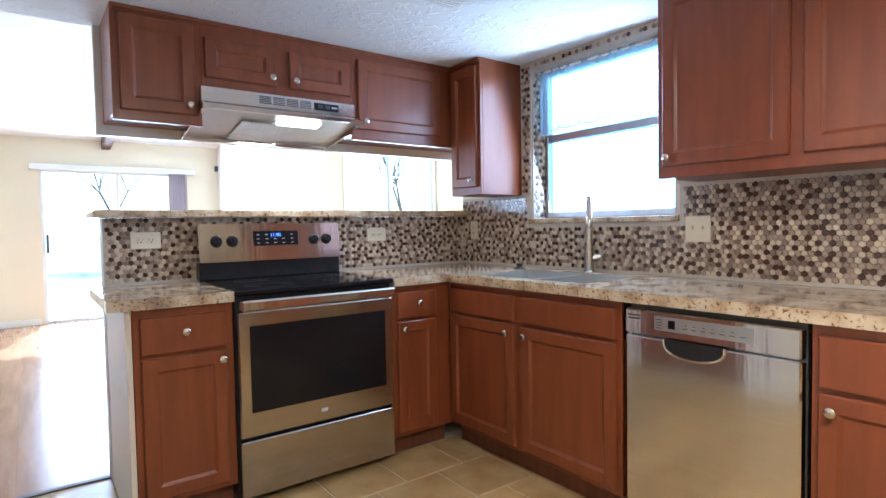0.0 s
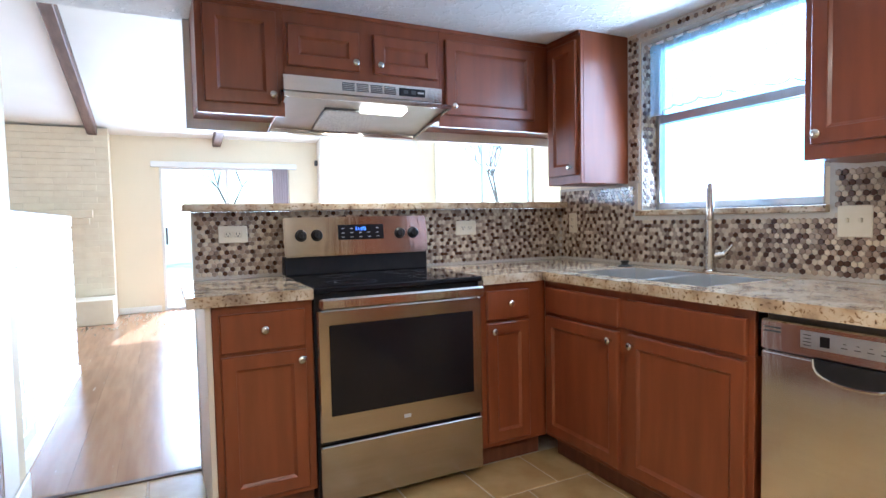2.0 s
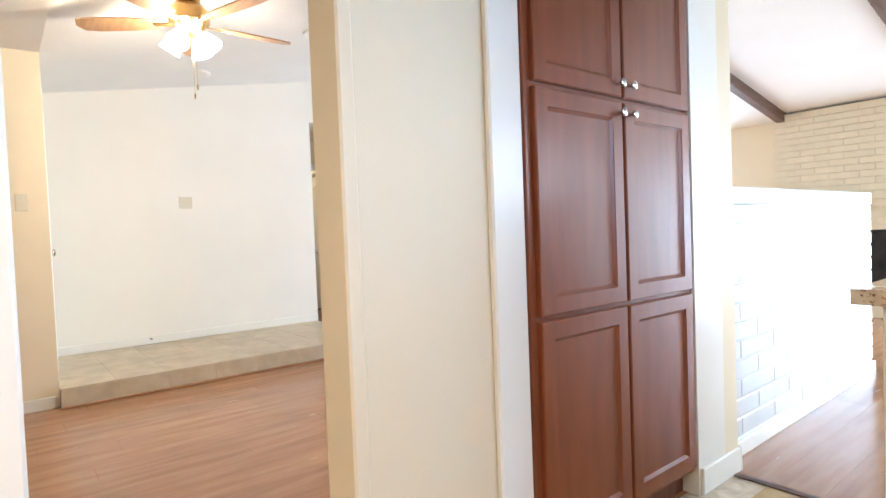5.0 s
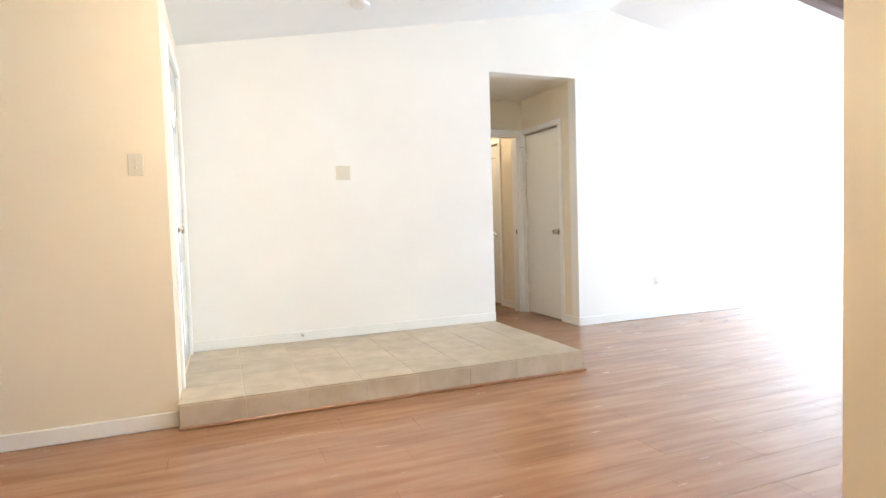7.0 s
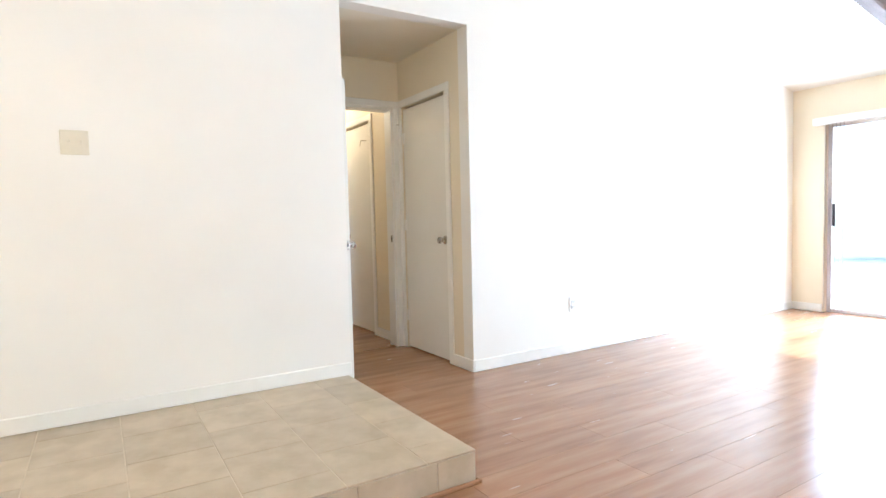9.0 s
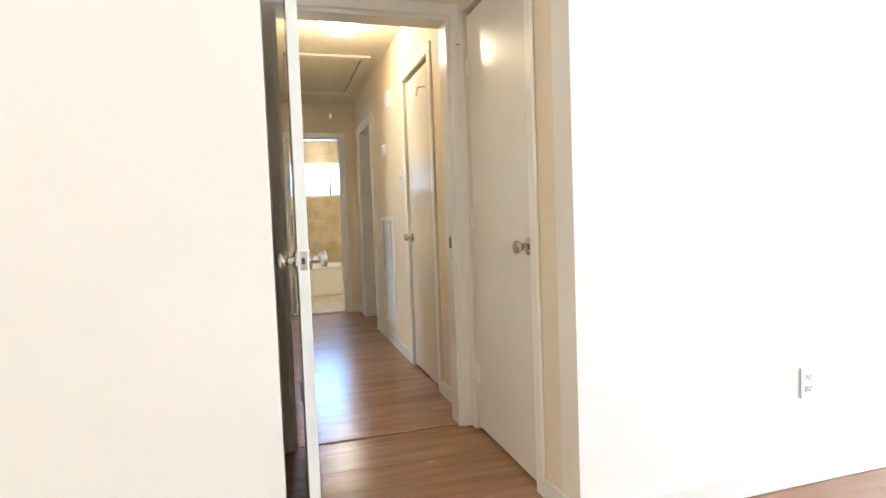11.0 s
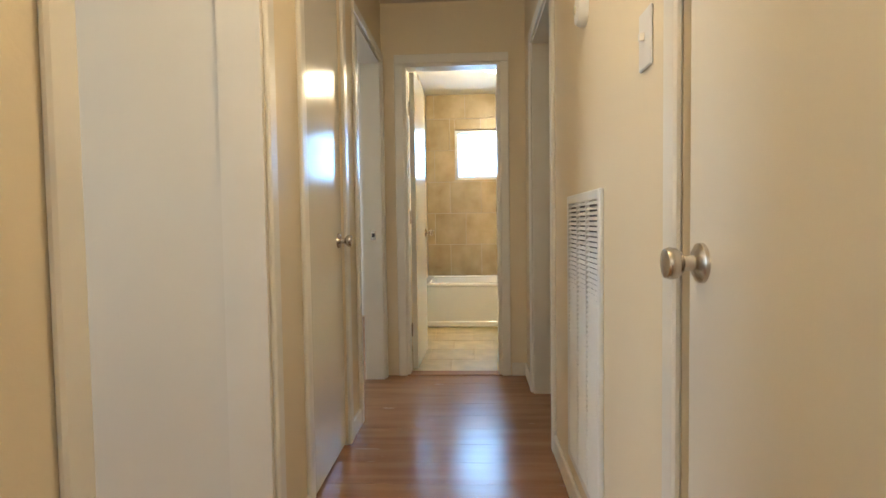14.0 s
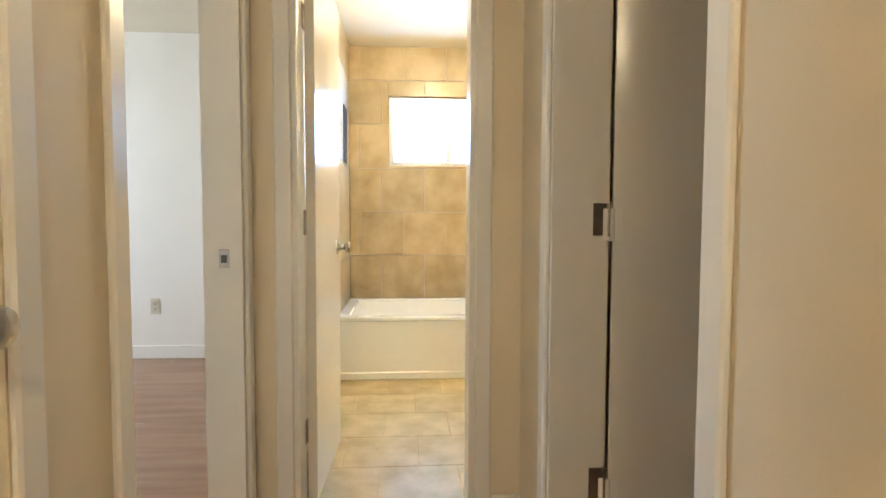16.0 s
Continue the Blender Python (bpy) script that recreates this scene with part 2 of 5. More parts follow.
BEAM = material("dark_stained_beam_wood", (0.085, 0.045, 0.028), 0.6, second=(0.15, 0.085, 0.055), scale=3, stretch=(7, 0.6, 7),
                bump=0.4, bump_scale=25, bump_stretch=(8, 0.6, 8))
BRICK_PAINT = material("white_painted_brick", (0.66, 0.66, 0.66), 0.30, second=(0.62, 0.62, 0.62), scale=9, bump=0.35, bump_scale=55, vary=0.03)
FIRE_BRICK = material("cream_painted_brick", (0.80, 0.72, 0.55), 0.6, second=(0.76, 0.67, 0.50), scale=9, bump=0.35, bump_scale=55, vary=0.04)
# firebox soot; the same black also paints the shade of the shower niche
SOOT_AND_SHADE = material("soot_and_niche_shade", (0.012, 0.012, 0.012), 0.9, second=(0.03, 0.028, 0.026), scale=9)
TUB = material("white_tub_enamel", (0.86, 0.85, 0.81), 0.12, second=(0.84, 0.83, 0.79), scale=3)
ALU = material("mill_aluminium_frame", (0.60, 0.62, 0.64), 0.35, 1.0, second=(0.52, 0.54, 0.56), scale=20)
WHITE_FRAME = material("white_window_frame", (0.80, 0.80, 0.79), 0.35, second=(0.77, 0.77, 0.76), scale=8)
GLASS = glass_material("window_glass", (0.86, 0.95, 1.0))
BLIND = material("mauve_vertical_blind", (0.42, 0.36, 0.38), 0.6, second=(0.50, 0.43, 0.45), scale=6, stretch=(3, 3, 0.5))
FAN_WOOD = material("oak_fan_blade", (0.36, 0.20, 0.09), 0.4, second=(0.46, 0.28, 0.14), scale=4, stretch=(2, 9, 9))
BRASS = material("polished_brass", (0.72, 0.50, 0.20), 0.22, 1.0, second=(0.66, 0.44, 0.17), scale=20)
LAMP_GLASS = material("lit_frosted_glass", (0.9, 0.88, 0.82), 0.4, emission=(1.0, 0.88, 0.66), strength=9.0)
HALL_GLASS = material("lit_dome_glass", (0.9, 0.86, 0.76), 0.4, emission=(1.0, 0.84, 0.58), strength=2.5)
HOOD_GLASS = material("lit_hood_lens", (0.9, 0.88, 0.82), 0.3, emission=(1.0, 0.90, 0.70), strength=1.6)
BLUE_LED = material("blue_led_digits", (0.02, 0.05, 0.3), 0.4, emission=(0.10, 0.25, 1.0), strength=1.4)
GREY_MARK = material("light_grey_print", (0.55, 0.55, 0.55), 0.5, second=(0.5, 0.5, 0.5), scale=30)
MESH_FILTER = material("aluminium_mesh_filter", (0.55, 0.54, 0.52), 0.35, 1.0, second=(0.30, 0.29, 0.28), scale=160, bump=0.8, bump_scale=160)
LAWN = material("dry_lawn", (0.34, 0.32, 0.20), 0.9, second=(0.44, 0.40, 0.27), scale=2.5, bump=0.6, bump_scale=40)
PATIO = material("patio_concrete", (0.62, 0.60, 0.56), 0.85, second=(0.55, 0.53, 0.49), scale=5, bump=0.2, bump_scale=60)
BARK = material("grey_tree_bark", (0.16, 0.12, 0.09), 0.9, second=(0.24, 0.19, 0.15), scale=12, stretch=(1, 1, 0.3), bump=0.6, bump_scale=30)
LEAF = material("winter_green_leaf", (0.06, 0.10, 0.035), 0.6, second=(0.10, 0.15, 0.05), scale=4)
CORD = material("white_cotton_cord", (0.75, 0.72, 0.64), 0.8, second=(0.7, 0.67, 0.6), scale=60)
RUBBER = material("black_rubber", (0.02, 0.02, 0.02), 0.7, second=(0.03, 0.03, 0.03), scale=40)
HEX_GLAZES = [material("glazed_hexagon_" + k, c, 0.13, second=tuple(v * 0.86 for v in c), scale=60, vary=0.09, island=True)
              for k, c in (("cream", (0.62, 0.52, 0.39)), ("greige", (0.39, 0.30, 0.23)), ("brown", (0.078, 0.036, 0.022)), ("taupe", (0.25, 0.18, 0.14)))]


def sheer_material():
    m = bpy.data.materials.new("sheer_lace")
    m.use_nodes = True
    n, l = m.node_tree.nodes, m.node_tree.links
    b = n["Principled BSDF"]
    b.inputs["Base Color"].default_value = (0.85, 0.85, 0.83, 1)
    b.inputs["Roughness"].default_value = 0.9
    tl = n.new("ShaderNodeBsdfTranslucent")
    tl.inputs["Color"].default_value = (0.85, 0.86, 0.86, 1)
    tr = n.new("ShaderNodeBsdfTransparent")
    m1, m2 = n.new("ShaderNodeMixShader"), n.new("ShaderNodeMixShader")
    t = n.new("ShaderNodeTexNoise")
    t.inputs["Scale"].default_value = 180
    g = n.new("ShaderNodeNewGeometry")
    l.new(g.outputs["Position"], t.inputs["Vector"])
    m1.inputs["Fac"].default_value = 0.75
    l.new(b.outputs[0], m1.inputs[1])
    l.new(tl.outputs[0], m1.inputs[2])
    weave = n.new("ShaderNodeMapRange")
    weave.inputs["To Min"].default_value, weave.inputs["To Max"].default_value = 0.10, 0.55
    l.new(t.outputs["Fac"], weave.inputs["Value"])
    l.new(weave.outputs[0], m2.inputs["Fac"])
    l.new(tr.outputs[0], m2.inputs[1])
    l.new(m1.outputs[0], m2.inputs[2])
    l.new(m2.outputs[0], n["Material Output"].inputs["Surface"])
    return m


SHEER = sheer_material()


# building helpers ----------------------------------------------------------
def box(bm, x0, x1, y0, y1, z0, z1, bevel=0.0):
    ret = bmesh.ops.create_cube(bm, size=1.0)
    for v in ret["verts"]:
        v.co = Vector(((x0 + x1) / 2 + v.co.x * (x1 - x0), (y0 + y1) / 2 + v.co.y * (y1 - y0), (z0 + z1) / 2 + v.co.z * (z1 - z0)))
    if bevel:
        edges = list({e for v in ret["verts"] for e in v.link_edges})
        bmesh.ops.bevel(bm, geom=edges, offset=bevel, segments=1, affect="EDGES", profile=0.7)
    return bm


def boxes(*rows, bevel=0.0):
    bm = bmesh.new()
    for r in rows:
        box(bm, *r, bevel=bevel)
    return bm


def rod(bm, a, b, r, r2=None, seg=16):
    """A round bar from a to b."""
    a, b = Vector(a), Vector(b)
    m = Matrix.Translation((a + b) / 2) @ (b - a).to_track_quat("Z", "Y").to_matrix().to_4x4()
    bmesh.ops.create_cone(bm, cap_ends=True, segments=seg, radius1=r, radius2=r if r2 is None else r2, depth=(b - a).length, matrix=m)
    return bm


def lathe(bm, profile, m=Matrix.Identity(4), seg=20):
    """Turns (radius, height) pairs about the local z axis."""
    rings = []
    for r, h in profile:
        rings.append([bm.verts.new(m @ Vector((r * math.cos(2 * math.pi * k / seg), r * math.sin(2 * math.pi * k / seg), h))) for k in range(seg)])
    for a, b in zip(rings, rings[1:]):
        for k in range(seg):
            bm.faces.new((a[k], a[(k + 1) % seg], b[(k + 1) % seg], b[k]))
    bm.faces.new(list(reversed(rings[0])))
    bm.faces.new(rings[-1])
    return bm


def mesh_of(name, bm, mat, smooth=False):
    bmesh.ops.recalc_face_normals(bm, faces=bm.faces)
    me = bpy.data.meshes.new(name)
    bm.to_mesh(me)
    bm.free()
    me.materials.append(mat)
    if smooth:
        for p in me.polygons:
            p.use_smooth = True
        me.set_sharp_from_angle(angle=radians(40))
    return me


def part(name, bm, mat, parent, label="", smooth=False):
    ob = new(name, mesh_of(name, bm, mat, smooth))
    ob.parent = parent
    return tagged(ob, label)


def thing(name, label, category, m=Matrix.Identity(4), group=""):
    ob = new(name)
    ob.matrix_world = m
    return tagged(ob, label, category, group)


def solid(name, bm, mat, label, category, group="", smooth=False):
    return tagged(new(name, mesh_of(name, bm, mat, smooth)), label, category, group)


def structure(name, bm, mat, label="", category="", smooth=False):
    return tagged(new(name, mesh_of(name, bm, mat, smooth)), label, category, kind="structure")


def wall(name, axis, p0, p1, a0, a1, z0, z1, openings=(), mat=None, label="painted plaster wall"):
    """A wall between the planes p0 and p1 of an axis, from a0 to a1 along the other, with openings (a, b, bottom, top)."""
    bm = bmesh.new()

    def piece(a, b, lo, hi):
        if b - a > 1e-4 and hi - lo > 1e-4:
            box(bm, *((p0, p1, a, b) if axis == "x" else (a, b, p0, p1)), lo, hi)
    at = a0
    for a, b, lo, hi in sorted(openings):
        piece(at, a, z0, z1)
        piece(a, b, z0, lo)
        piece(a, b, hi, z1)
        at = b
    piece(at, a1, z0, z1)
    return structure(name, bm, mat or CREAM, label, "wall")


HL, HR, WX, NY = 3.49, 4.42, -5.26, 8.77      # hall sides, west wall and north wall of the living room
TOP = 3.45

# walls ---------------------------------------------------------------------
wall("wall_kitchen_east", "x", 2.45, 2.60, -3.42, 3.0, 0, 2.6, [(1.42, 2.34, 1.215, 2.09)])
# unseen wall, set far back for darker reflections and less bounced light
wall("wall_kitchen_south_unseen", "y", -3.42, -3.30, -0.45, 2.45, 0, 2.6)
wall("wall_kitchen_west_1", "x", -0.57, -0.45, -3.42, 0.62, 0, TOP)
wall("wall_kitchen_west_2", "x", -0.57, -0.45, 0.62, 1.275, 2.05, TOP)
wall("wall_kitchen_west_3", "x", -0.57, -0.45, 1.275, 1.84, 0, TOP)
wall("wall_kitchen_west_4", "x", -0.57, -0.45, 1.84, 2.785, 2.13, TOP)
wall("wall_kitchen_west_5", "x", -0.57, -0.40, 2.785, 3.02, 0, TOP, mat=TRIM, label="white painted wall end beside the pantry")
wall("wall_pantry_back", "x", -0.80, -0.76, 1.84, 2.785, 0, TOP)
wall("wall_pantry_side_1", "y", 1.80, 1.84, -0.80, -0.57, 0, TOP)
wall("wall_pantry_side_2", "y", 2.785, 2.825, -0.80, -0.57, 0, TOP)
wall("wall_stub", "y", 3.02, 3.14, -1.835, -0.40, 0, TOP, mat=CREAM)
wall("wall_above_kitchen", "y", 3.0, 3.08, -0.40, 2.60, 2.19, TOP)
diagonal = boxes((0.0, 2.55, -0.12, 0.0, 0.0, TOP))
bmesh.ops.transform(diagonal, matrix=pose(2.60, 3.09, 0.0, 0, 0, 47.0), verts=diagonal.verts)
structure("wall_nook_south", diagonal, CREAM, "cream painted wall of the dining nook", "wall")
wall("wall_nook_east", "x", 4.30, 4.42, 4.86, 5.12, 0, TOP)
wall("wall_nook_north", "y", 5.0, 5.12, 2.36, 4.30, 0, TOP, [(2.62, 3.70, 0.95, 1.97)])
wall("wall_living_east", "x", 2.36, 2.48, 5.12, NY, 0, TOP, mat=WHITE_WALL)
wall("wall_living_north", "y", NY, NY + 0.15, WX - 0.12, 2.48, 0, 2.75, [(0.18, 1.93, 0.0, 2.0), (-4.93, -3.10, 0.0, 2.0)])
wall("wall_living_west", "x", WX - 0.12, WX, 0.78, NY, 0, TOP, [(HL, HR, 0.0, 2.43)], mat=WHITE_WALL)
wall("wall_entry", "y", 0.78, 0.90, WX, -3.97, 0, TOP, [(-5.17, -4.25, 0.14, 2.19)])
wall("wall_entry_return", "x", -4.09, -3.97, -1.70, 0.78, 0, TOP)
wall("wall_living_south", "y", -1.82, -1.70, -4.09, -0.57, 0, TOP)
wall("wall_hall_right", "y", HR, HR + 0.16, -10.37, WX - 0.12, 0, 2.6,
     [(-6.25, -5.56, 0, 2.04), (-7.572, -6.90, 0, 2.04), (-9.87, -9.05, 0, 2.04)])
wall("wall_hall_left", "y", HL - 0.12, HL, -10.37, WX - 0.12, 0, 2.6,
     [(-8.14, -7.38, 0, 2.04), (-9.08, -8.50, 0, 2.04), (-10.17, -9.39, 0, 2.04)])
wall("wall_hall_door", "x", -6.43, -6.31, HL, HR, 0, 2.43, [(3.53, 4.36, 0, 2.04)])
wall("wall_hall_end", "x", -10.37, -10.25, HL, HR, 0, 2.43, [(3.632, 4.255, 0, 2.04)])
wall("wall_bath_left", "y", HL - 0.04, HL + 0.08, -12.95, -10.37, 0, 2.6)
wall("wall_bath_back", "x", -12.95, -12.85, HL + 0.08, 5.2, 0, 2.6, [(3.895, 4.75, 1.49, 2.04)])
wall("wall_bath_right", "y", 5.2, 5.32, -12.95, -10.37, 0, 2.6)
wall("wall_bath_front", "x", -10.37, -10.25, HR + 0.16, 7.0, 0, 2.6)
wall("wall_bedroom_right_back", "y", 7.0, 7.12, -10.37, -7.4, 0, 2.6)
wall("wall_bedroom_right_side", "x", -7.52, -7.4, HR + 0.16, 7.0, 0, 2.6)
wall("wall_closet_back", "y", 5.2, 5.3, -7.4, WX - 0.12, 0, 2.6)
wall("wall_bedroom_divider", "x", -9.26, -9.14, 0, HL - 0.12, 0, 2.6, mat=WHITE_WALL)
wall("wall_bedroom_far", "x", -12.77, -12.65, 0, HL - 0.04, 0, 2.6, mat=WHITE_WALL)
wall("wall_bedrooms_south", "y", -0.12, 0.0, -12.77, WX - 0.12, 0, 2.6, [(-7.9, -6.5, 0.9, 2.1), (-11.9, -10.5, 0.9, 2.1)], mat=WHITE_WALL)
wall("wall_bedroom_near_side", "x", WX - 0.12, WX, -0.12, 0.78, 0, 2.6, mat=WHITE_WALL)

# ceilings ------------------------------------------------------------------
structure("ceiling_kitchen", boxes((-0.45, 2.60, -3.42, 3.08, 2.14, 2.19)), CEILING, "white knockdown textured kitchen ceiling", "ceiling")
structure("ceiling_hall", boxes((-12.95, WX - 0.12, -0.12, 7.12, 2.43, 2.55)), CEIL_CREAM, "cream painted hall ceiling", "ceiling")


def vault_z(y):
    return 2.44 if y < 0.9 else 2.44 + (y - 0.9) * 0.176 if y < 4.82 else 3.13 - (y - 4.82) * 0.185


bm = bmesh.new()
ys = (-1.82, 0.9, 4.82, NY + 0.15)
low = [[bm.verts.new((x, y, vault_z(y) + up)) for y in ys] for up in (0.0, 0.15) for x in (-5.38, 4.42)]
for k in range(3):
    bm.faces.new((low[0][k], low[0][k + 1], low[1][k + 1], low[1][k]))
    bm.faces.new((low[2][k], low[3][k], low[3][k + 1], low[2][k + 1]))
    bm.faces.new((low[0][k], low[2][k], low[2][k + 1], low[0][k + 1]))
    bm.faces.new((low[1][k], low[1][k + 1], low[3][k + 1], low[3][k]))
structure("ceiling_living", bm, CEIL_SMOOTH, "white vaulted living room ceiling", "ceiling")


def ceiling_beam(x):
    bm = bmesh.new()
    rows = []
    for y in (4.9, 6.2, 7.5, NY - 0.01):
        z = vault_z(y)
        rows.append([bm.verts.new((x + dx, y, z + dz)) for dx, dz in ((-0.055, 0.02), (-0.055, -0.105), (-0.045, -0.115), (0.045, -0.115), (0.055, -0.105), (0.055, 0.02))])
    for a, b in zip(rows, rows[1:]):
        for k in range(6):
            bm.faces.new((a[k], a[(k + 1) % 6], b[(k + 1) % 6], b[k]))
    bm.faces.new(rows[0])
    bm.faces.new(list(reversed(rows[-1])))
    return tagged(structure("ceiling_beam", bm, BEAM, "dark stained wooden beam under the vaulted ceiling", "beam"), group="ceiling beams")


for x in (0.93, -0.55, -2.12, -3.92):
    ceiling_beam(x)

# floors --------------------------------------------------------------------
floor_wood = structure("floor", boxes((-10.31, 4.42, 3.085, NY + 0.15, -0.06, -0.006), (-12.77, -0.45, -1.82, 3.085, -0.06, -0.006)), SUBFLOOR, "reddish brown laminate plank floor", "floor")
floor_kitchen = structure("floor_kitchen", boxes((-0.45, 2.60, -3.42, 3.075, -0.06, -0.003)), FLOOR_GROUT, "beige stone tile kitchen floor", "floor")
floor_bath = structure("floor_bath", boxes((-12.95, -10.31, 3.085, 5.32, -0.058, -0.002)), BATH_GROUT, "beige stone tile bathroom floor", "floor")
structure("floor_strip_1", boxes((-0.45, 2.60, 3.06, 3.10, 0.0, 0.007), bevel=0.003), BEAM, "dark wooden floor transition strip", "trim")
structure("floor_strip_2", boxes((-6.37, -6.33, 3.53, 4.36, 0.0, 0.006), bevel=0.002), WOOD_PIECE, "wooden floor transition strip", "trim")
structure("floor_strip_3", boxes((-10.345, -10.243, 3.632, 4.255, 0.0, 0.006), bevel=0.002), WOOD_PIECE, "brown wooden threshold strip", "trim")
structure("ground", boxes((-300, 300, -300, 300, -0.30, -0.12)), LAWN, "dry winter lawn", "ground")
structure("patio", boxes((-5.5, 4.5, 8.93, 12.5, -0.13, -0.06)), PATIO, "concrete patio slab outside the sliding doors", "patio")

# trim ----------------------------------------------------------------------
for row in ((WX, WX + 0.014, 0.90, HL, 0.14, 0.22), (WX, WX + 0.014, HR, NY, 0.0, 0.085), (WX + 0.014, -4.95, NY - 0.014, NY, 0, 0.085),
            (-3.08, -2.2, NY - 0.014, NY, 0, 0.085), (-0.38, 0.14, NY - 0.014, NY, 0, 0.085), (-3.97, -3.956, -1.7, 0.90, 0, 0.085),
            (-1.849, -1.835, 3.0, 3.154, 0, 0.085), (-1.835, -0.80, 3.006, 3.02, 0, 0.085), (-0.40, -0.386, 2.80, 3.14, 0, 0.11), (-0.44, -0.386, 3.14, 3.154, 0, 0.11),
            (-5.50, WX + 0.014, HR - 0.014, HR, 0, 0.085), (-6.84, -6.43, HR - 0.014, HR, 0, 0.085),
            (-8.99, -7.632, HR - 0.014, HR, 0, 0.085), (-10.25, -9.93, HR - 0.014, HR, 0, 0.085), (-7.32, -6.43, HL, HL + 0.014, 0, 0.085),
            (-9.33, -9.14, HL, HL + 0.014, 0, 0.085), (-8.44, -8.20, HL, HL + 0.014, 0, 0.085),
            (-10.25, -10.236, 4.32, HR - 0.014, 0, 0.085), (-12.65, -12.636, 0, HL - 0.04, 0, 0.10), (2.346, 2.36, 5.0, NY, 0, 0.085),
            (-0.584, -0.57, 1.275, 1.80, 0, 0.085)):
    structure("baseboard", boxes(row, bevel=0.004), TRIM, "white painted baseboard", "baseboard")


def casing(axis, face, out, a, b, top, w=0.058, t=0.016):
    """Door casing round an opening from a to b on a wall's face; out is +1 or -1, the way that the face looks."""
    c = thing("door_casing", "white painted wooden door casing", "door casing", group="door casings")
    c["kind"] = "structure"
    f0, f1 = sorted((face, face + out * t))
    for name, rows in (("jamb_trim", (a - w, a, 0.0, top)), ("jamb_trim", (b, b + w, 0.0, top)), ("head_trim", (a - w, b + w, top, top + w))):
        lo, hi, z0, z1 = rows
        bm = bmesh.new()
        args = (f0, f1, lo, hi) if axis == "x" else (lo, hi, f0, f1)
        box(bm, *args, z0, z1, bevel=0.005)
        part(name, bm, TRIM, c)
    return c


def jambs(axis, p0, p1, a, b, top, t=0.018):
    """Lining boards inside a door opening through a wall."""
    c = thing("door_lining", "white painted wooden door lining", "door lining", group="door linings")
    c["kind"] = "structure"
    for name, rows in (("side_jamb", (a, a + t, 0.0, top)), ("side_jamb", (b - t, b, 0.0, top)), ("head_jamb", (a + t, b - t, top - t, top))):
        lo, hi, z0, z1 = rows
        bm = bmesh.new()
        box(bm, *((p0 - 0.001, p1 + 0.001, lo, hi) if axis == "x" else (lo, hi, p0 - 0.001, p1 + 0.001)), z0, z1)
        part(name, bm, TRIM, c)
    return c


for args in (("y", HR, -1, -6.25, -5.56, 2.04), ("y", HR, -1, -7.572, -6.90, 2.04), ("y", HR, -1, -9.87, -9.05, 2.04),
             ("y", HL, 1, -8.14, -7.38, 2.04), ("y", HL, 1, -9.08, -8.50, 2.04), ("y", HL, 1, -10.17, -9.39, 2.04),
             ("x", -6.31, 1, 3.53, 4.36, 2.04), ("x", -10.25, 1, 3.632, 4.255, 2.04), ("x", -6.43, -1, 3.53, 4.36, 2.04)):
    casing(*args)
for args in (("y", HR, HR + 0.16, -9.87, -9.05, 2.04), ("y", HL - 0.12, HL, -8.14, -7.38, 2.04), ("y", HL - 0.12, HL, -10.17, -9.39, 2.04),
             ("x", -6.43, -6.31, 3.53, 4.36, 2.04), ("x", -10.37, -10.25, 3.632, 4.255, 2.04)):
    lining = jambs(*args)
    if args[2] == HR + 0.16:
        lining_right = lining
structure("trim_opening_1", boxes((-0.580, -0.437, 1.232, 1.275, 0, 2.05), bevel=0.006), CREAM, "cream painted opening jamb", "trim")
structure("trim_opening_2", boxes((-0.585, -0.435, 0.56, 0.622, 0, 2.05), bevel=0.006), TRIM, "white painted opening jamb", "trim")
structure("trim_pantry", boxes((-0.45, -0.425, 1.70, 1.833, 0.0, 2.14), bevel=0.006), TRIM, "white painted trim beside the pantry", "trim")


# shared parts --------------------------------------------------------------
def shaker(name, parent, x0, x1, z0, z1, y=0.0, t=0.019, rail=0.052, mat=None):
    """A framed cabinet door or drawer front whose back lies in the plane y; it looks towards -y."""
    bm = bmesh.new()
    steps = [(0.0, y), (0.0, y - t + 0.004), (0.004, y - t)]
    if z1 - z0 > 0.17:
        steps += [(rail - 0.002, y - t), (rail, y - t + 0.003), (rail + 0.010, y - t + 0.010)]
    rings = [[bm.verts.new((px, py, pz)) for px, pz in ((x0 + i, z0 + i), (x1 - i, z0 + i), (x1 - i, z1 - i), (x0 + i, z1 - i))] for i, py in steps]
    for a, b in zip(rings, rings[1:]):
        for k in range(4):
            bm.faces.new((a[k], a[(k + 1) % 4], b[(k + 1) % 4], b[k]))
    bm.faces.new(rings[0])
    bm.faces.new(rings[-1])
    return part(name, bm, mat or CHERRY, parent)


def cab_knob(parent, x, z, y):
    bm = bmesh.new()
    lathe(bm, [(0.006, 0.0), (0.005, 0.012), (0.008, 0.016), (0.0145, 0.021), (0.0155, 0.026), (0.011, 0.030), (0.004, 0.031)],
          Matrix.Translation((x, y, z)) @ pose(0, 0, 0, 90, 0, 0), 14)
    part("knob", bm, NICKEL, parent, "satin nickel knob", smooth=True)


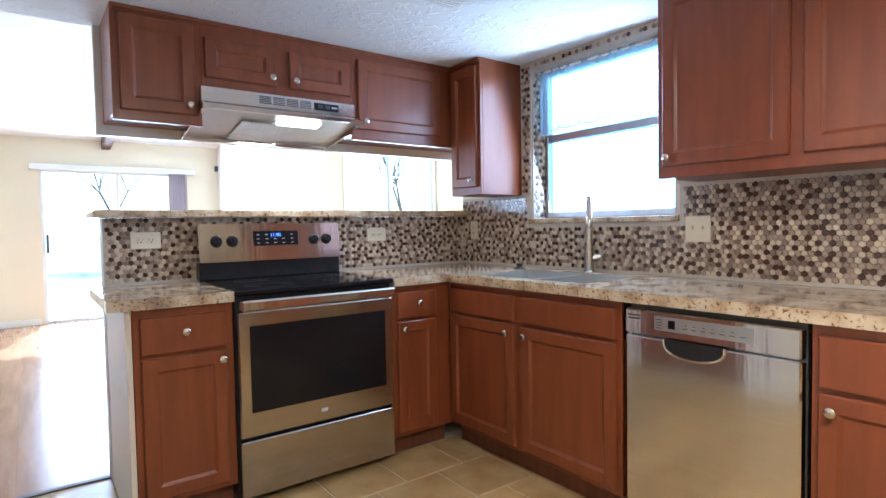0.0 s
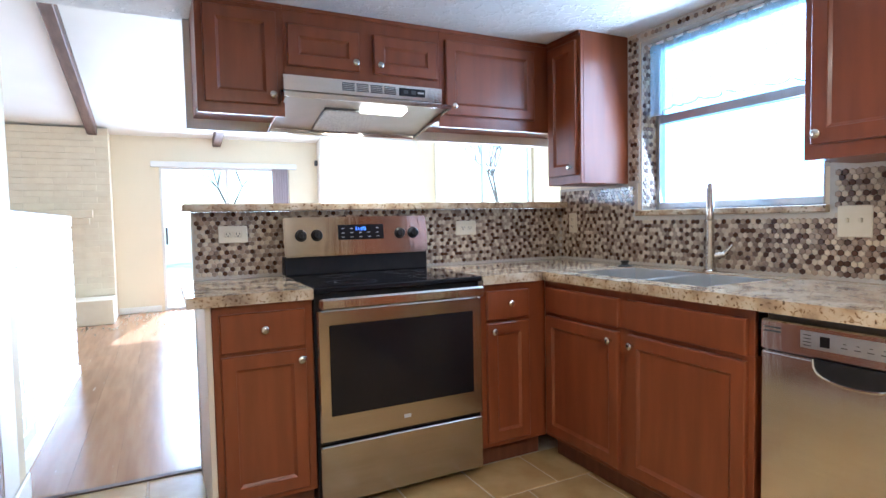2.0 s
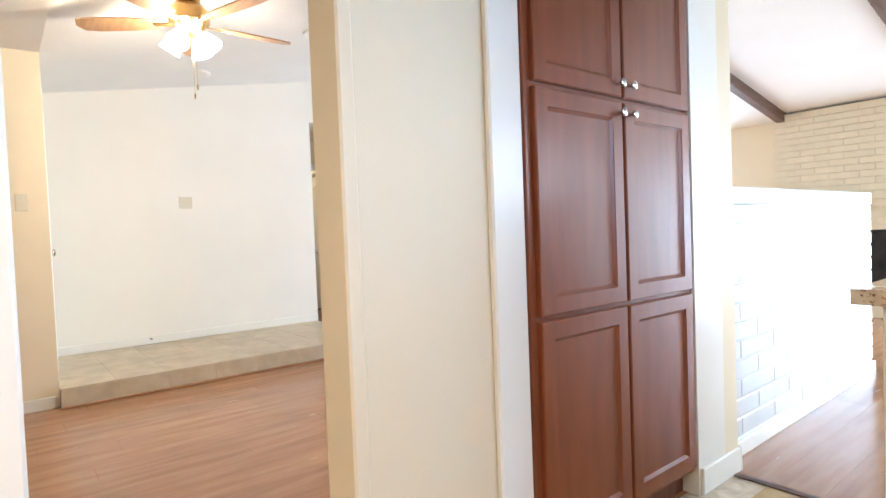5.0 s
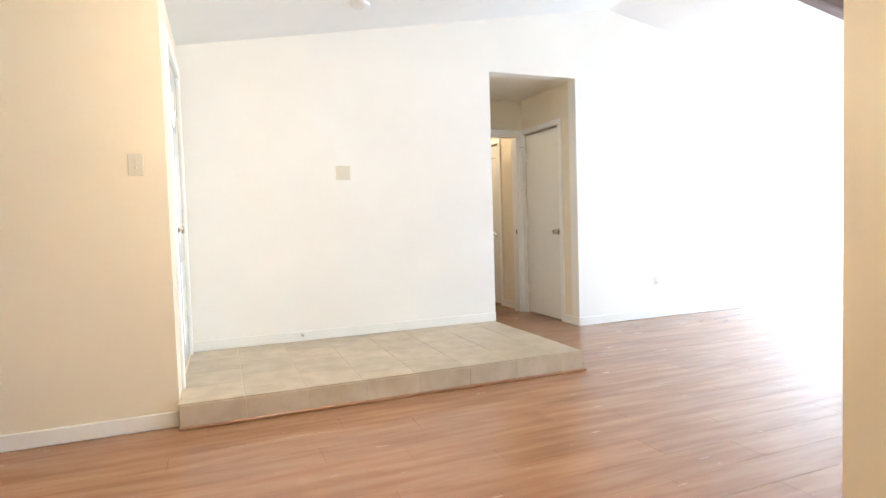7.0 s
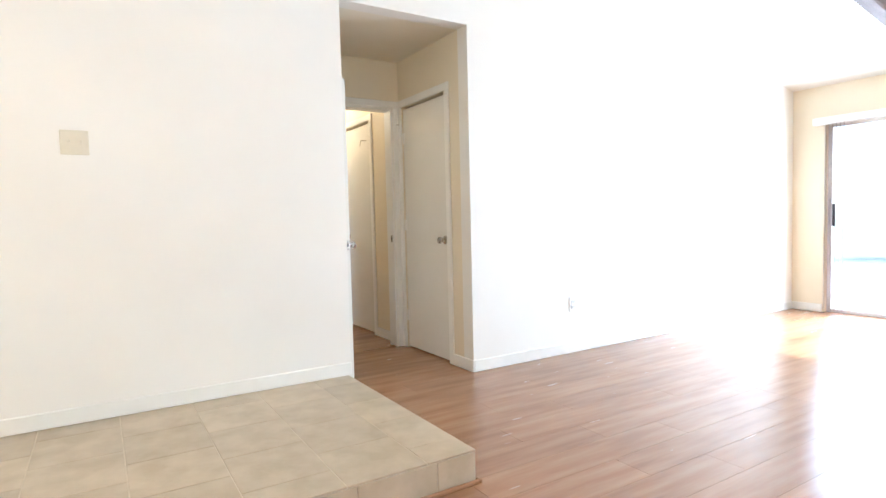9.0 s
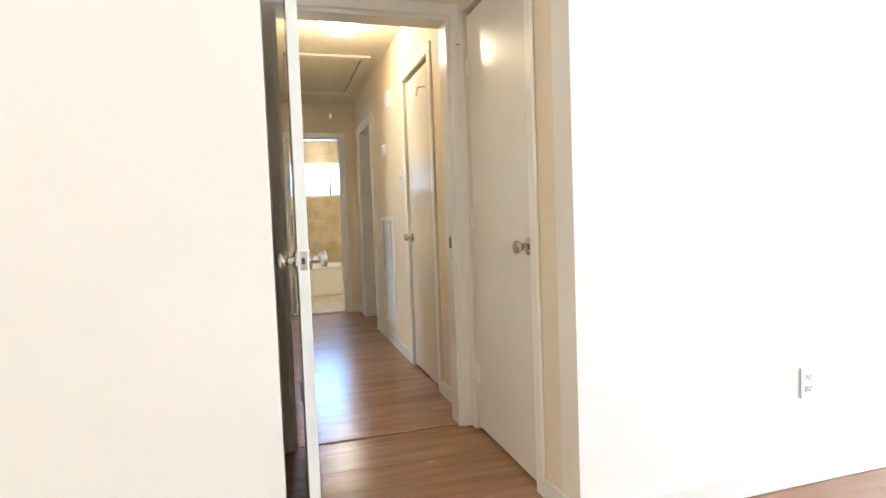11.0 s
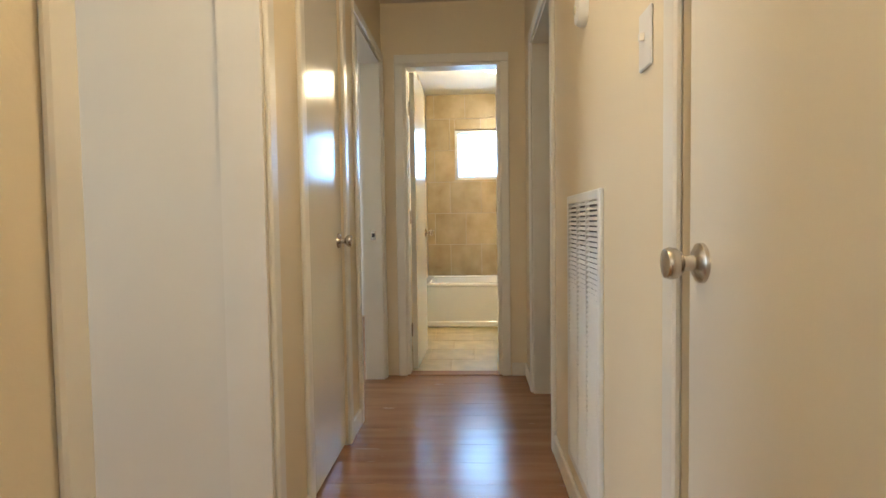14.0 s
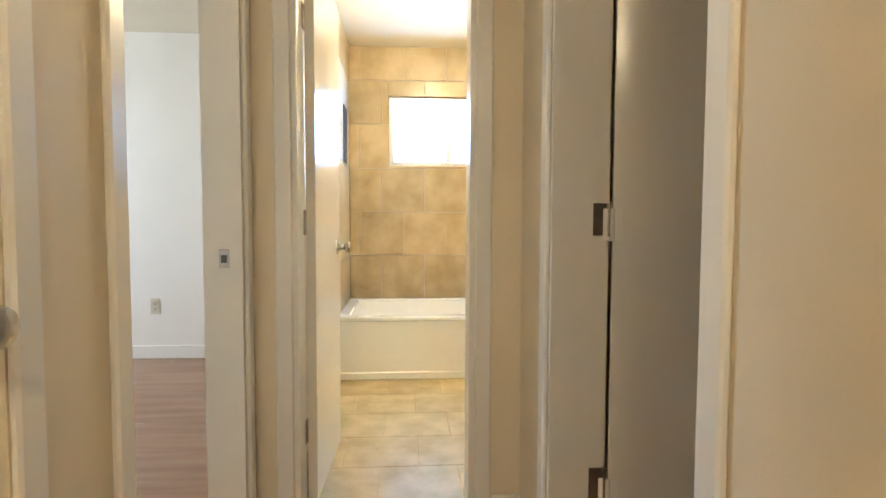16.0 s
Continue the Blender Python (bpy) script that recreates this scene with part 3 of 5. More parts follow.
def base_cabinet(m, w, fronts, label, depth=0.58, h=0.885, name="base_cabinet", open_to=None):
    """fronts: (kind, x0, x1, z0, z1, knob_x, knob_z)."""
    c = thing(name, label, "cabinet", m, group="kitchen base cabinets")
    if open_to:
        part("carcass", boxes((0, w, 0.0, depth, 0.11, open_to), (0, w, 0.0, 0.02, open_to, h), bevel=0.002), CHERRY, c)
    else:
        part("carcass", boxes((0, w, 0.0, depth, 0.11, h), bevel=0.002), CHERRY, c)
    part("toe_kick", boxes((0.0, w, 0.07, depth, 0.0, 0.11)), CHERRY_SHADE, c)
    for kind, x0, x1, z0, z1, kx, kz in fronts:
        d = shaker(kind, c, x0, x1, z0, z1, y=-0.001)
        if kx is not None:
            cab_knob(d, kx, kz, -0.020)
    return c


def wall_cabinet(m, w, h, depth, fronts, label, skirt=0.03):
    c = thing("wall_cabinet", label, "cabinet", m, group="kitchen wall cabinets")
    part("carcass", boxes((0, w, 0.018, depth, skirt, h), bevel=0.002), CHERRY, c)
    part("face_frame", boxes((0, w, 0.0, 0.018, 0.0, h), bevel=0.002), CHERRY, c)
    part("crown_strip", boxes((0, w, -0.012, -0.001, h - 0.020, h - 0.001), bevel=0.003), CHERRY, c)
    for kind, x0, x1, z0, z1, kx, kz in fronts:
        d = shaker(kind, c, x0, x1, z0, z1, y=-0.001)
        cab_knob(d, kx, kz, -0.020)
    return c


def wall_plate(m, w, h, toggles, label, mat=None, name="wall_plate"):
    """A switch or socket plate in the local plane y = 0, looking towards -y."""
    c = thing(name, label, "socket" if "socket" in name else "switch", m)
    mat = mat or PLASTIC
    part("plate", boxes((-w / 2, w / 2, -0.007, 0, -h / 2, h / 2), bevel=0.003), mat, c)
    for kind, x, z in toggles:
        if kind == "socket":
            s = part("socket_face", boxes((x - 0.017, x + 0.017, -0.010, -0.006, z - 0.014, z + 0.014), bevel=0.003), mat, c)
            part("slots", boxes((x - 0.009, x - 0.006, -0.0108, -0.0095, z - 0.002, z + 0.008), (x + 0.006, x + 0.009, -0.0108, -0.0095, z - 0.002, z + 0.008),
                                (x - 0.003, x + 0.003, -0.0108, -0.0095, z - 0.010, z - 0.005)), DARK, s)
        else:
            part("toggle", boxes((x - 0.005, x + 0.005, -0.018, -0.006, z - 0.004, z + 0.012), bevel=0.002), mat, c)
    return c


FACE_N, FACE_E, FACE_W = 0, -90, 90     # turns for things that look towards -y, -x and +x

# kitchen cabinets ----------------------------------------------------------
base_cabinet(pose(0.325, 2.375, 0), 0.372, [("drawer_front", 0.025, 0.340, 0.705, 0.850, 0.183, 0.785), ("cabinet_door", 0.025, 0.340, 0.135, 0.690, 0.318, 0.655)],
             "cherry stained base cabinet at the end of the peninsula")
base_cabinet(pose(1.470, 2.375, 0), 0.372, [("drawer_front", 0.030, 0.265, 0.715, 0.850, 0.148, 0.790), ("cabinet_door", 0.030, 0.265, 0.135, 0.700, 0.055, 0.665)],
             "narrow cherry stained base cabinet beside the range")
base_cabinet(pose(1.842, 2.375, 0, 0, 0, FACE_E), 1.085, [("drawer_front", 0.022, 0.505, 0.730, 0.850, None, 0), ("cabinet_door", 0.022, 0.505, 0.135, 0.712, 0.470, 0.672),
                                              ("drawer_front", 0.555, 1.065, 0.730, 0.850, None, 0), ("cabinet_door", 0.555, 1.065, 0.135, 0.712, 0.590, 0.672)],
             "wide cherry stained sink base cabinet with two doors", open_to=0.73)
for y, w in ((0.640, 0.46), (0.175, 0.60), (-0.43, 0.60)):
    base_cabinet(pose(1.842, y, 0, 0, 0, FACE_E), w, [("drawer_front", 0.022, w - 0.022, 0.700, 0.850, w / 2, 0.775), ("cabinet_door", 0.022, w - 0.022, 0.135, 0.685, 0.060, 0.640)],
                 "cherry stained base cabinet under the granite worktop")
solid("end_panel", boxes((0.303, 0.324, 2.38, 2.995, 0.0, 0.885), bevel=0.002), TRIM, "white painted end panel of the peninsula", "panel")

wall_cabinet(pose(0.330, 2.70, 1.655), 0.355, 0.485, 0.35, [("cabinet_door", 0.028, 0.325, 0.045, 0.445, 0.300, 0.085)], "cherry stained wall cabinet hanging over the bar")
wall_cabinet(pose(0.685, 2.70, 1.835), 0.765, 0.305, 0.35, [("cabinet_door", 0.015, 0.345, 0.045, 0.225, 0.320, 0.080), ("cabinet_door", 0.415, 0.745, 0.045, 0.225, 0.440, 0.080)],
             "low two door cherry wall cabinet over the range hood", skirt=0.004)
wall_cabinet(pose(1.450, 2.70, 1.655), 0.995, 0.485, 0.35, [("cabinet_door", 0.030, 0.570, 0.060, 0.430, 0.065, 0.100)], "wide cherry stained wall cabinet over the bar")
solid("under_cabinet_rail", boxes((0.30, 2.445, 3.053, 3.085, 1.635, 2.14), bevel=0.003), TRIM, "white painted panel behind the hanging wall cabinets", "panel")
wall_cabinet(pose(2.120, 2.698, 1.36, 0, 0, FACE_E), 0.273, 0.78, 0.328, [("cabinet_door", 0.022, 0.250, 0.045, 0.735, 0.225, 0.085)], "tall cherry corner wall cabinet beside the window", skirt=0.0)
wall_cabinet(pose(2.120, 1.310, 1.36, 0, 0, FACE_E), 1.06, 0.78, 0.328, [("cabinet_door", 0.030, 0.500, 0.048, 0.735, 0.060, 0.080), ("cabinet_door", 0.545, 1.030, 0.048, 0.735, 1.000, 0.080)],
             "two door cherry stained wall cabinet beside the sink window", skirt=0.0)
wall_cabinet(pose(2.120, 0.245, 1.36, 0, 0, FACE_E), 0.90, 0.78, 0.328, [("cabinet_door", 0.030, 0.43, 0.048, 0.735, 0.40, 0.080), ("cabinet_door", 0.47, 0.87, 0.048, 0.735, 0.50, 0.080)],
             "two door cherry stained wall cabinet over the worktop", skirt=0.0)

pantry = thing("pantry_cabinet", "tall six door cherry stained pantry cabinet built into the wall", "cabinet", pose(-0.42, 1.835, 0, 0, 0, FACE_W))
part("carcass", boxes((0.0, 0.948, 0.0, 0.33, 0.10, 2.13), bevel=0.002), CHERRY, pantry)
part("toe_kick", boxes((0.0, 0.948, 0.05, 0.33, 0.0, 0.10)), CHERRY_SHADE, pantry)
for z0, z1, kz in ((0.125, 0.832, 0.0), (0.848, 1.540, 1.500), (1.558, 2.115, 1.600)):
    for x0, x1, kx in ((0.028, 0.478, 0.452), (0.492, 0.935, 0.520)):
        d = shaker("cabinet_door", pantry, x0, x1, z0, z1, y=-0.001, rail=0.058)
        if kz:
            cab_knob(d, kx, kz, -0.020)

# worktops, bar and sink ----------------------------------------------------
SX0, SX1, SY0, SY1 = 1.915, 2.335, 1.53, 2.27
bm = boxes((0.243, 0.697, 2.342, 3.0, 0.885, 0.926), (1.472, 2.447, 2.342, 3.0, 0.885, 0.926), (1.805, 2.447, SY1, 2.342, 0.885, 0.926), (1.805, SX0, SY0, SY1, 0.885, 0.926), (SX0, SX1, 1.83, 1.85, 0.885, 0.918),
           (SX1, 2.447, SY0, SY1, 0.885, 0.926), (1.805, 2.447, -1.05, SY0, 0.885, 0.926))
bmesh.ops.remove_doubles(bm, verts=bm.verts, dist=0.0005)
solid("worktop", bm, GRANITE, "speckled beige and brown granite kitchen worktop", "worktop")
solid("bar_top", boxes((0.262, 2.445, 2.925, 3.30, 1.245, 1.282), bevel=0.006), GRANITE, "raised granite breakfast bar ledge", "worktop")
structure("wall_bar", boxes((0.30, 2.45, 3.006, 3.10, 0, 1.244)), TRIM, "white painted half wall under the bar ledge", "wall")
structure("sink_window_sill", boxes((2.425, 2.58, 1.40, 2.36, 1.185, 1.215), bevel=0.004), GRANITE, "granite sill under the sink window", "window sill")

sink = thing("sink", "double bowl stainless steel undermount sink", "sink")
for a, b in ((SY0, 1.83), (1.85, SY1)):
    part("bowl", boxes((SX0 + 0.002, SX1 - 0.002, a + 0.002, b - 0.002, 0.74, 0.744), (SX0 + 0.002, SX0 + 0.008, a + 0.002, b - 0.002, 0.74, 0.922), (SX1 - 0.008, SX1 - 0.002, a + 0.002, b - 0.002, 0.74, 0.922),
                       (SX0 + 0.008, SX1 - 0.008, a + 0.002, a + 0.008, 0.74, 0.922), (SX0 + 0.008, SX1 - 0.008, b - 0.008, b - 0.002, 0.74, 0.922)), SINK_STEEL, sink)
    bm = bmesh.new()
    rod(bm, ((SX0 + SX1) / 2, (a + b) / 2, 0.7445), ((SX0 + SX1) / 2, (a + b) / 2, 0.748), 0.045)
    part("drain", bm, NICKEL, sink, "round drain strainer")

faucet = thing("faucet", "pull down brushed nickel kitchen faucet behind the sink", "faucet", pose(2.385, 1.872, 0.926, 0, 0, 38))
bm = bmesh.new()
lathe(bm, [(0.030, 0.0), (0.030, 0.006), (0.024, 0.012), (0.022, 0.10), (0.019, 0.14), (0.0175, 0.26), (0.0165, 0.27)], seg=18)
part("body", bm, NICKEL, faucet, smooth=True)
bm = bmesh.new()
pts = [(0, 0, 0.26), (-0.005, 0, 0.32), (-0.015, 0, 0.36), (-0.035, 0, 0.385)]
for a, b in zip(pts, pts[1:]):
    rod(bm, a, b, 0.0155, 0.0145)
part("neck", bm, NICKEL, faucet, smooth=True)
bm = bmesh.new()
lathe(bm, [(0.010, 0.0), (0.0165, 0.02), (0.017, 0.06), (0.0155, 0.12), (0.012, 0.165), (0.009, 0.168)], pose(-0.072, 0, 0.235, 0, 16, 0), 18)
part("spray_head", bm, NICKEL, faucet, smooth=True)
bm = bmesh.new()
rod(bm, (0, -0.018, 0.072), (0, -0.060, 0.080), 0.016, 0.014)
rod(bm, (0, -0.058, 0.080), (-0.02, -0.090, 0.125), 0.0075, 0.006)
part("lever", bm, NICKEL, faucet, smooth=True)
bm = bmesh.new()
lathe(bm, [(0.036, 0.0), (0.038, 0.004), (0.020, 0.010), (0.016, 0.018), (0.022, 0.026), (0.022, 0.030), (0.010, 0.032)], pose(2.30, 2.305, 0.926), 20)
solid("sink_stopper", bm, RUBBER, "black rubber sink stopper on the granite", "sink stopper", smooth=True)

# range ---------------------------------------------------------------------
rng = thing("range", "freestanding stainless steel electric range with black glass top", "range", pose(0.702, 2.34, 0))
W = 0.762
part("body", boxes((0, W, 0.03, 0.655, 0.03, 0.905), bevel=0.004), BLACK, rng)
part("cooktop", boxes((-0.003, W + 0.003, 0.0, 0.60, 0.905, 0.928), bevel=0.005), BLACK_GLASS, rng, "black ceramic glass cooktop")
for cx, cy, r in ((0.20, 0.16, 0.105), (0.56, 0.16, 0.085), (0.20, 0.43, 0.075), (0.56, 0.43, 0.10)):
    for q in (r, r * 0.72):
        bm = bmesh.new()
        a = [bm.verts.new((cx + rr * math.cos(k * math.pi / 24), cy + rr * math.sin(k * math.pi / 24), 0.9285)) for rr in (q, q - 0.002) for k in range(48)]
        for k in range(48):
            bm.faces.new((a[k], a[(k + 1) % 48], a[48 + (k + 1) % 48], a[48 + k]))
        part("burner_ring", bm, DARK, rng)
door = part("oven_door", boxes((0.006, W - 0.006, 0.0, 0.035, 0.300, 0.835), bevel=0.005), OVEN_REFLECTION_STEEL, rng)
part("oven_window", boxes((0.052, W - 0.052, -0.003, 0.002, 0.405, 0.775), bevel=0.003), BLACK_GLASS, door, "black oven window glass")
part("logo_mark", boxes((0.365, 0.397, -0.0015, 0.001, 0.345, 0.360)), GREY_MARK, door)
bm = boxes((0.012, W - 0.012, -0.045, -0.018, 0.842, 0.888), bevel=0.008)
box(bm, 0.012, 0.034, -0.02, 0.03, 0.846, 0.884, bevel=0.004)
box(bm, W - 0.034, W - 0.012, -0.02, 0.03, 0.846, 0.884, bevel=0.004)
part("oven_handle", bm, STEEL, rng, "wide stainless oven handle")
part("storage_drawer", boxes((0.006, W - 0.006, 0.002, 0.035, 0.045, 0.285), bevel=0.005), OVEN_REFLECTION_STEEL, rng)
back = part("backguard", boxes((0.0, W, 0.585, 0.655, 0.928, 1.02), bevel=0.004), BLACK, rng, "black lower backguard")
bm = bmesh.new()
prof = [(0.565, 1.018), (0.590, 1.212), (0.655, 1.212), (0.655, 1.018)]
for x in (0.0, W):
    for y, z in prof:
        bm.verts.new((x, y, z))
bm.verts.ensure_lookup_table()
v = bm.verts
bm.faces.new(v[0:4])
bm.faces.new(v[4:8])
for k in range(4):
    bm.faces.new((v[k], v[(k + 1) % 4], v[4 + (k + 1) % 4], v[4 + k]))
bmesh.ops.bevel(bm, geom=list(bm.edges), offset=0.006, segments=2, affect="EDGES")
panel = part("control_panel", bm, STEEL, rng, "sloping stainless control panel")
TILT = pose(0, 0.565, 1.018, -7.3, 0, 0)


def on_panel(bm):
    bmesh.ops.transform(bm, matrix=TILT, verts=bm.verts)
    return bm


disp = part("display", on_panel(boxes((0.268, 0.512, -0.003, 0.004, 0.078, 0.155), bevel=0.002)), BLACK_GLASS, panel, "black touch display")
text = bpy.data.curves.new("clock_digits", "FONT")
text.body, text.size, text.align_x = "11:00", 0.026, "CENTER"
holder = new("clock_digits", text)
bpy.context.view_layer.update()
digits = bpy.data.meshes.new_from_object(holder)
bpy.data.objects.remove(holder)
digits.transform(TILT @ Matrix.Translation((0.386, -0.0042, 0.124)) @ pose(0, 0, 0, 90, 0, 0))
digits.materials.clear()
digits.materials.append(BLUE_LED)
clock = new("clock_digits", digits)
clock.parent = disp
tagged(clock, "blue lit clock digits")
for k in range(5):
    for j in range(3):
        if not (j == 2 and k in (2, 3)):
            part("key_legend", on_panel(boxes((0.285 + 0.046 * k, 0.300 + 0.046 * k, -0.0036, -0.003, 0.090 + 0.022 * j, 0.0925 + 0.022 * j))), GREY_MARK, disp)
for x in (0.082, 0.160, 0.602, 0.678):
    bm = bmesh.new()
    lathe(bm, [(0.030, 0.0), (0.029, 0.004), (0.024, 0.008), (0.0225, 0.026), (0.019, 0.030)], Matrix.Translation((x, 0.0, 0.105)) @ pose(0, 0, 0, 90, 0, 0), 20)
    box(bm, x - 0.004, x + 0.004, -0.036, -0.026, 0.086, 0.124, bevel=0.002)
    part("knob", on_panel(bm), BLACK, panel, "black burner control knob", smooth=True)

# range hood ----------------------------------------------------------------
hood = thing("range_hood", "stainless steel under cabinet range hood with a lit lens", "range hood")
HX0, HX1 = 0.672, 1.448
part("top_band", boxes((HX0, HX1, 2.665, 3.045, 1.765, 1.836), bevel=0.003), STEEL, hood)
bm = bmesh.new()
sec = [(2.665, 1.765), (2.590, 1.742), (2.590, 1.722), (2.595, 1.722), (2.597, 1.738), (2.668, 1.760)]
cols = [[bm.verts.new((x, y, z)) for y, z in sec] for x in (HX0 - 0.01, HX1 + 0.01)]
for k in range(6):
    bm.faces.new((cols[0][k], cols[0][(k + 1) % 6], cols[1][(k + 1) % 6], cols[1][k]))
bm.faces.new(cols[0])
bm.faces.new(cols[1])
part("visor", bm, STEEL, hood)
for x0, x1 in ((HX0 - 0.01, HX0 - 0.004), (HX1 + 0.004, HX1 + 0.01)):
    bm = bmesh.new()
    a = [[bm.verts.new((x, y, z)) for y, z in ((2.592, 1.722), (2.592, 1.742), (2.667, 1.765), (3.045, 1.765), (3.045, 1.640))] for x in (x0, x1)]
    for k in range(5):
        bm.faces.new((a[0][k], a[0][(k + 1) % 5], a[1][(k + 1) % 5], a[1][k]))
    bm.faces.new(a[0])
    bm.faces.new(a[1])
    part("side_panel", bm, STEEL, hood)
SLOPE = pose(0, 2.600, 1.738, -10.5, 0, 0)


def under_hood(*row, bevel=0.0):
    bm = boxes(row, bevel=bevel)
    bmesh.ops.transform(bm, matrix=SLOPE, verts=bm.verts)
    return bm


part("underside", under_hood(HX0, HX1, 0.0, 0.444, -0.002, 0.002), HOOD_SHADE_STEEL, hood)
part("back_lip", boxes((HX0, HX1, 3.030, 3.044, 1.636, 1.660), bevel=0.002), STEEL, hood)
part("grease_filter", under_hood(HX0 + 0.20, HX0 + 0.47, 0.13, 0.40, -0.014, -0.002, bevel=0.003), MESH_FILTER, hood, "aluminium mesh grease filter")
part("lamp_lens", under_hood(HX0 + 0.36, HX0 + 0.58, 0.055, 0.125, -0.022, -0.002, bevel=0.006), HOOD_GLASS, hood, "lit translucent lamp lens")
for g in range(4):
    bm = bmesh.new()
    x = HX0 + 0.265 + g * 0.068
    for k in range(5):
        box(bm, x, x + 0.058, 2.663, 2.667, 1.785 + k * 0.008, 1.789 + k * 0.008)
    part("vent_louvre", bm, DARK, hood)
sw = part("switch_panel", boxes((HX0 + 0.545, HX0 + 0.680, 2.662, 2.667, 1.783, 1.820), bevel=0.001), BLACK, hood, "black hood switch panel")
for x in (HX0 + 0.565, HX0 + 0.605):
    part("rocker", boxes((x, x + 0.024, 2.658, 2.663, 1.793, 1.811), bevel=0.002), DARK, sw)
part("legend_mark", boxes((HX0 + 0.64, HX0 + 0.672, 2.6612, 2.662, 1.798, 1.806)), GREY_MARK, sw)

# dishwasher ----------------------------------------------------------------
dw = thing("dishwasher", "stainless steel built in dishwasher with pocket handle", "dishwasher", pose(1.822, 1.262, 0, 0, 0, FACE_E))
part("tub_body", boxes((0.002, 0.604, 0.04, 0.58, 0.10, 0.882)), DARK, dw)
part("door_panel", boxes((0.004, 0.602, 0.0, 0.04, 0.115, 0.765), bevel=0.006), STEEL, dw)
ctl = part("control_strip", boxes((0.004, 0.602, -0.002, 0.04, 0.770, 0.862), bevel=0.005), STEEL, dw)
part("toe_kick", boxes((0.004, 0.602, 0.06, 0.10, 0.0, 0.11)), BLACK, dw)
bm = bmesh.new()
for k in range(17):
    a = math.pi * k / 16
    bm.verts.new((0.270 + 0.105 * math.cos(a), -0.0035, 0.768 - 0.058 * math.sin(a) ** 0.6))
bm.faces.new(list(bm.verts))
ext = bmesh.ops.extrude_face_region(bm, geom=list(bm.faces))
bmesh.ops.translate(bm, vec=(0, 0.004, 0), verts=[g for g in ext["geom"] if isinstance(g, bmesh.types.BMVert)])
grip = part("pocket_handle", bm, BLACK, dw, "dark recessed pocket handle")
bm = bmesh.new()
for k in range(16):
    a, b = math.pi * k / 16, math.pi * (k + 1) / 16
    rod(bm, (0.270 + 0.108 * math.cos(a), -0.004, 0.768 - 0.061 * math.sin(a) ** 0.6), (0.270 + 0.108 * math.cos(b), -0.004, 0.768 - 0.061 * math.sin(b) ** 0.6), 0.0045, seg=8)
part("handle_lip", bm, STEEL, dw, smooth=True)
bm = boxes((0.018, 0.068, -0.0035, 0.0, 0.838, 0.843), (0.018, 0.068, -0.0035, 0.0, 0.826, 0.831))
part("vent_louvre", bm, DARK, ctl)
part("status_window", boxes((0.180, 0.206, -0.0035, 0.0, 0.806, 0.836)), BLACK_GLASS, ctl)
part("key_band", boxes((0.125, 0.470, -0.003, 0.0, 0.796, 0.846), bevel=0.001), ALU, ctl)
legends = [(0.235 + k * 0.032, 0.251 + k * 0.032, 0.812, 0.8145) for k in range(7)] + [(0.240 + k * 0.032, 0.248 + k * 0.032, 0.824, 0.826) for k in range(6)]
legends += [(0.134, 0.156, 0.803 + k * 0.010, 0.8055 + k * 0.010) for k in range(4)]
for x0, x1, z0, z1 in legends:
    part("key_legend", boxes((x0, x1, -0.0040, -0.003, z0, z1)), DARK, ctl)
part("badge", boxes((0.27, 0.30, -0.002, 0.001, 0.150, 0.166)), GREY_MARK, dw)

# kitchen plates ------------------------------------------------------------
for x in (0.478, 1.748):
    wall_plate(pose(x, 2.992, 1.137), 0.132, 0.082, [("socket", -0.022, 0), ("socket", 0.022, 0)], "ivory double wall socket on the hexagon tile splashback", name="wall_socket")
wall_plate(pose(2.441, 2.872, 1.150, 0, 0, FACE_E), 0.072, 0.118, [("socket", 0, 0.021), ("socket", 0, -0.021)], "ivory upright wall socket on the tile splashback", name="wall_socket")
wall_plate(pose(2.441, 1.310, 1.150, 0, 0, FACE_E), 0.118, 0.118, [("toggle", -0.023, 0), ("toggle", 0.023, 0)], "ivory double light switch on the tile splashback", name="light_switch")
lamp = thing("kitchen_ceiling_lamp", "round frosted flush ceiling lamp in the kitchen", "ceiling lamp", pose(0.75, -0.15, 2.139, 180, 0, 0))
bm = bmesh.new()
lathe(bm, [(0.15, 0.0), (0.15, 0.02), (0.14, 0.028)], seg=28)
part("base_ring", bm, NICKEL, lamp, smooth=True)
bm = bmesh.new()
lathe(bm, [(0.138, 0.024), (0.134, 0.040), (0.10, 0.056), (0.03, 0.060)], seg=28)
part("shade", bm, HALL_GLASS, lamp, "glowing frosted glass shade", smooth=True)
register = thing("ceiling_vent", "small white ceiling register above the worktop", "vent", pose(1.46, 1.90, 2.139))
part("frame", boxes((-0.10, 0.10, -0.06, 0.06, -0.006, 0.0), bevel=0.002), WHITE_PLASTIC, register)
for k in range(5):
    part("slat", boxes((-0.085, 0.085, -0.045 + k * 0.020, -0.037 + k * 0.020, -0.010, -0.006)), WHITE_PLASTIC, register)


# windows -------------------------------------------------------------------
def pane(name, bm, parent):
    ob = part(name, bm, GLASS, parent)
    ob.visible_shadow = False
    return ob


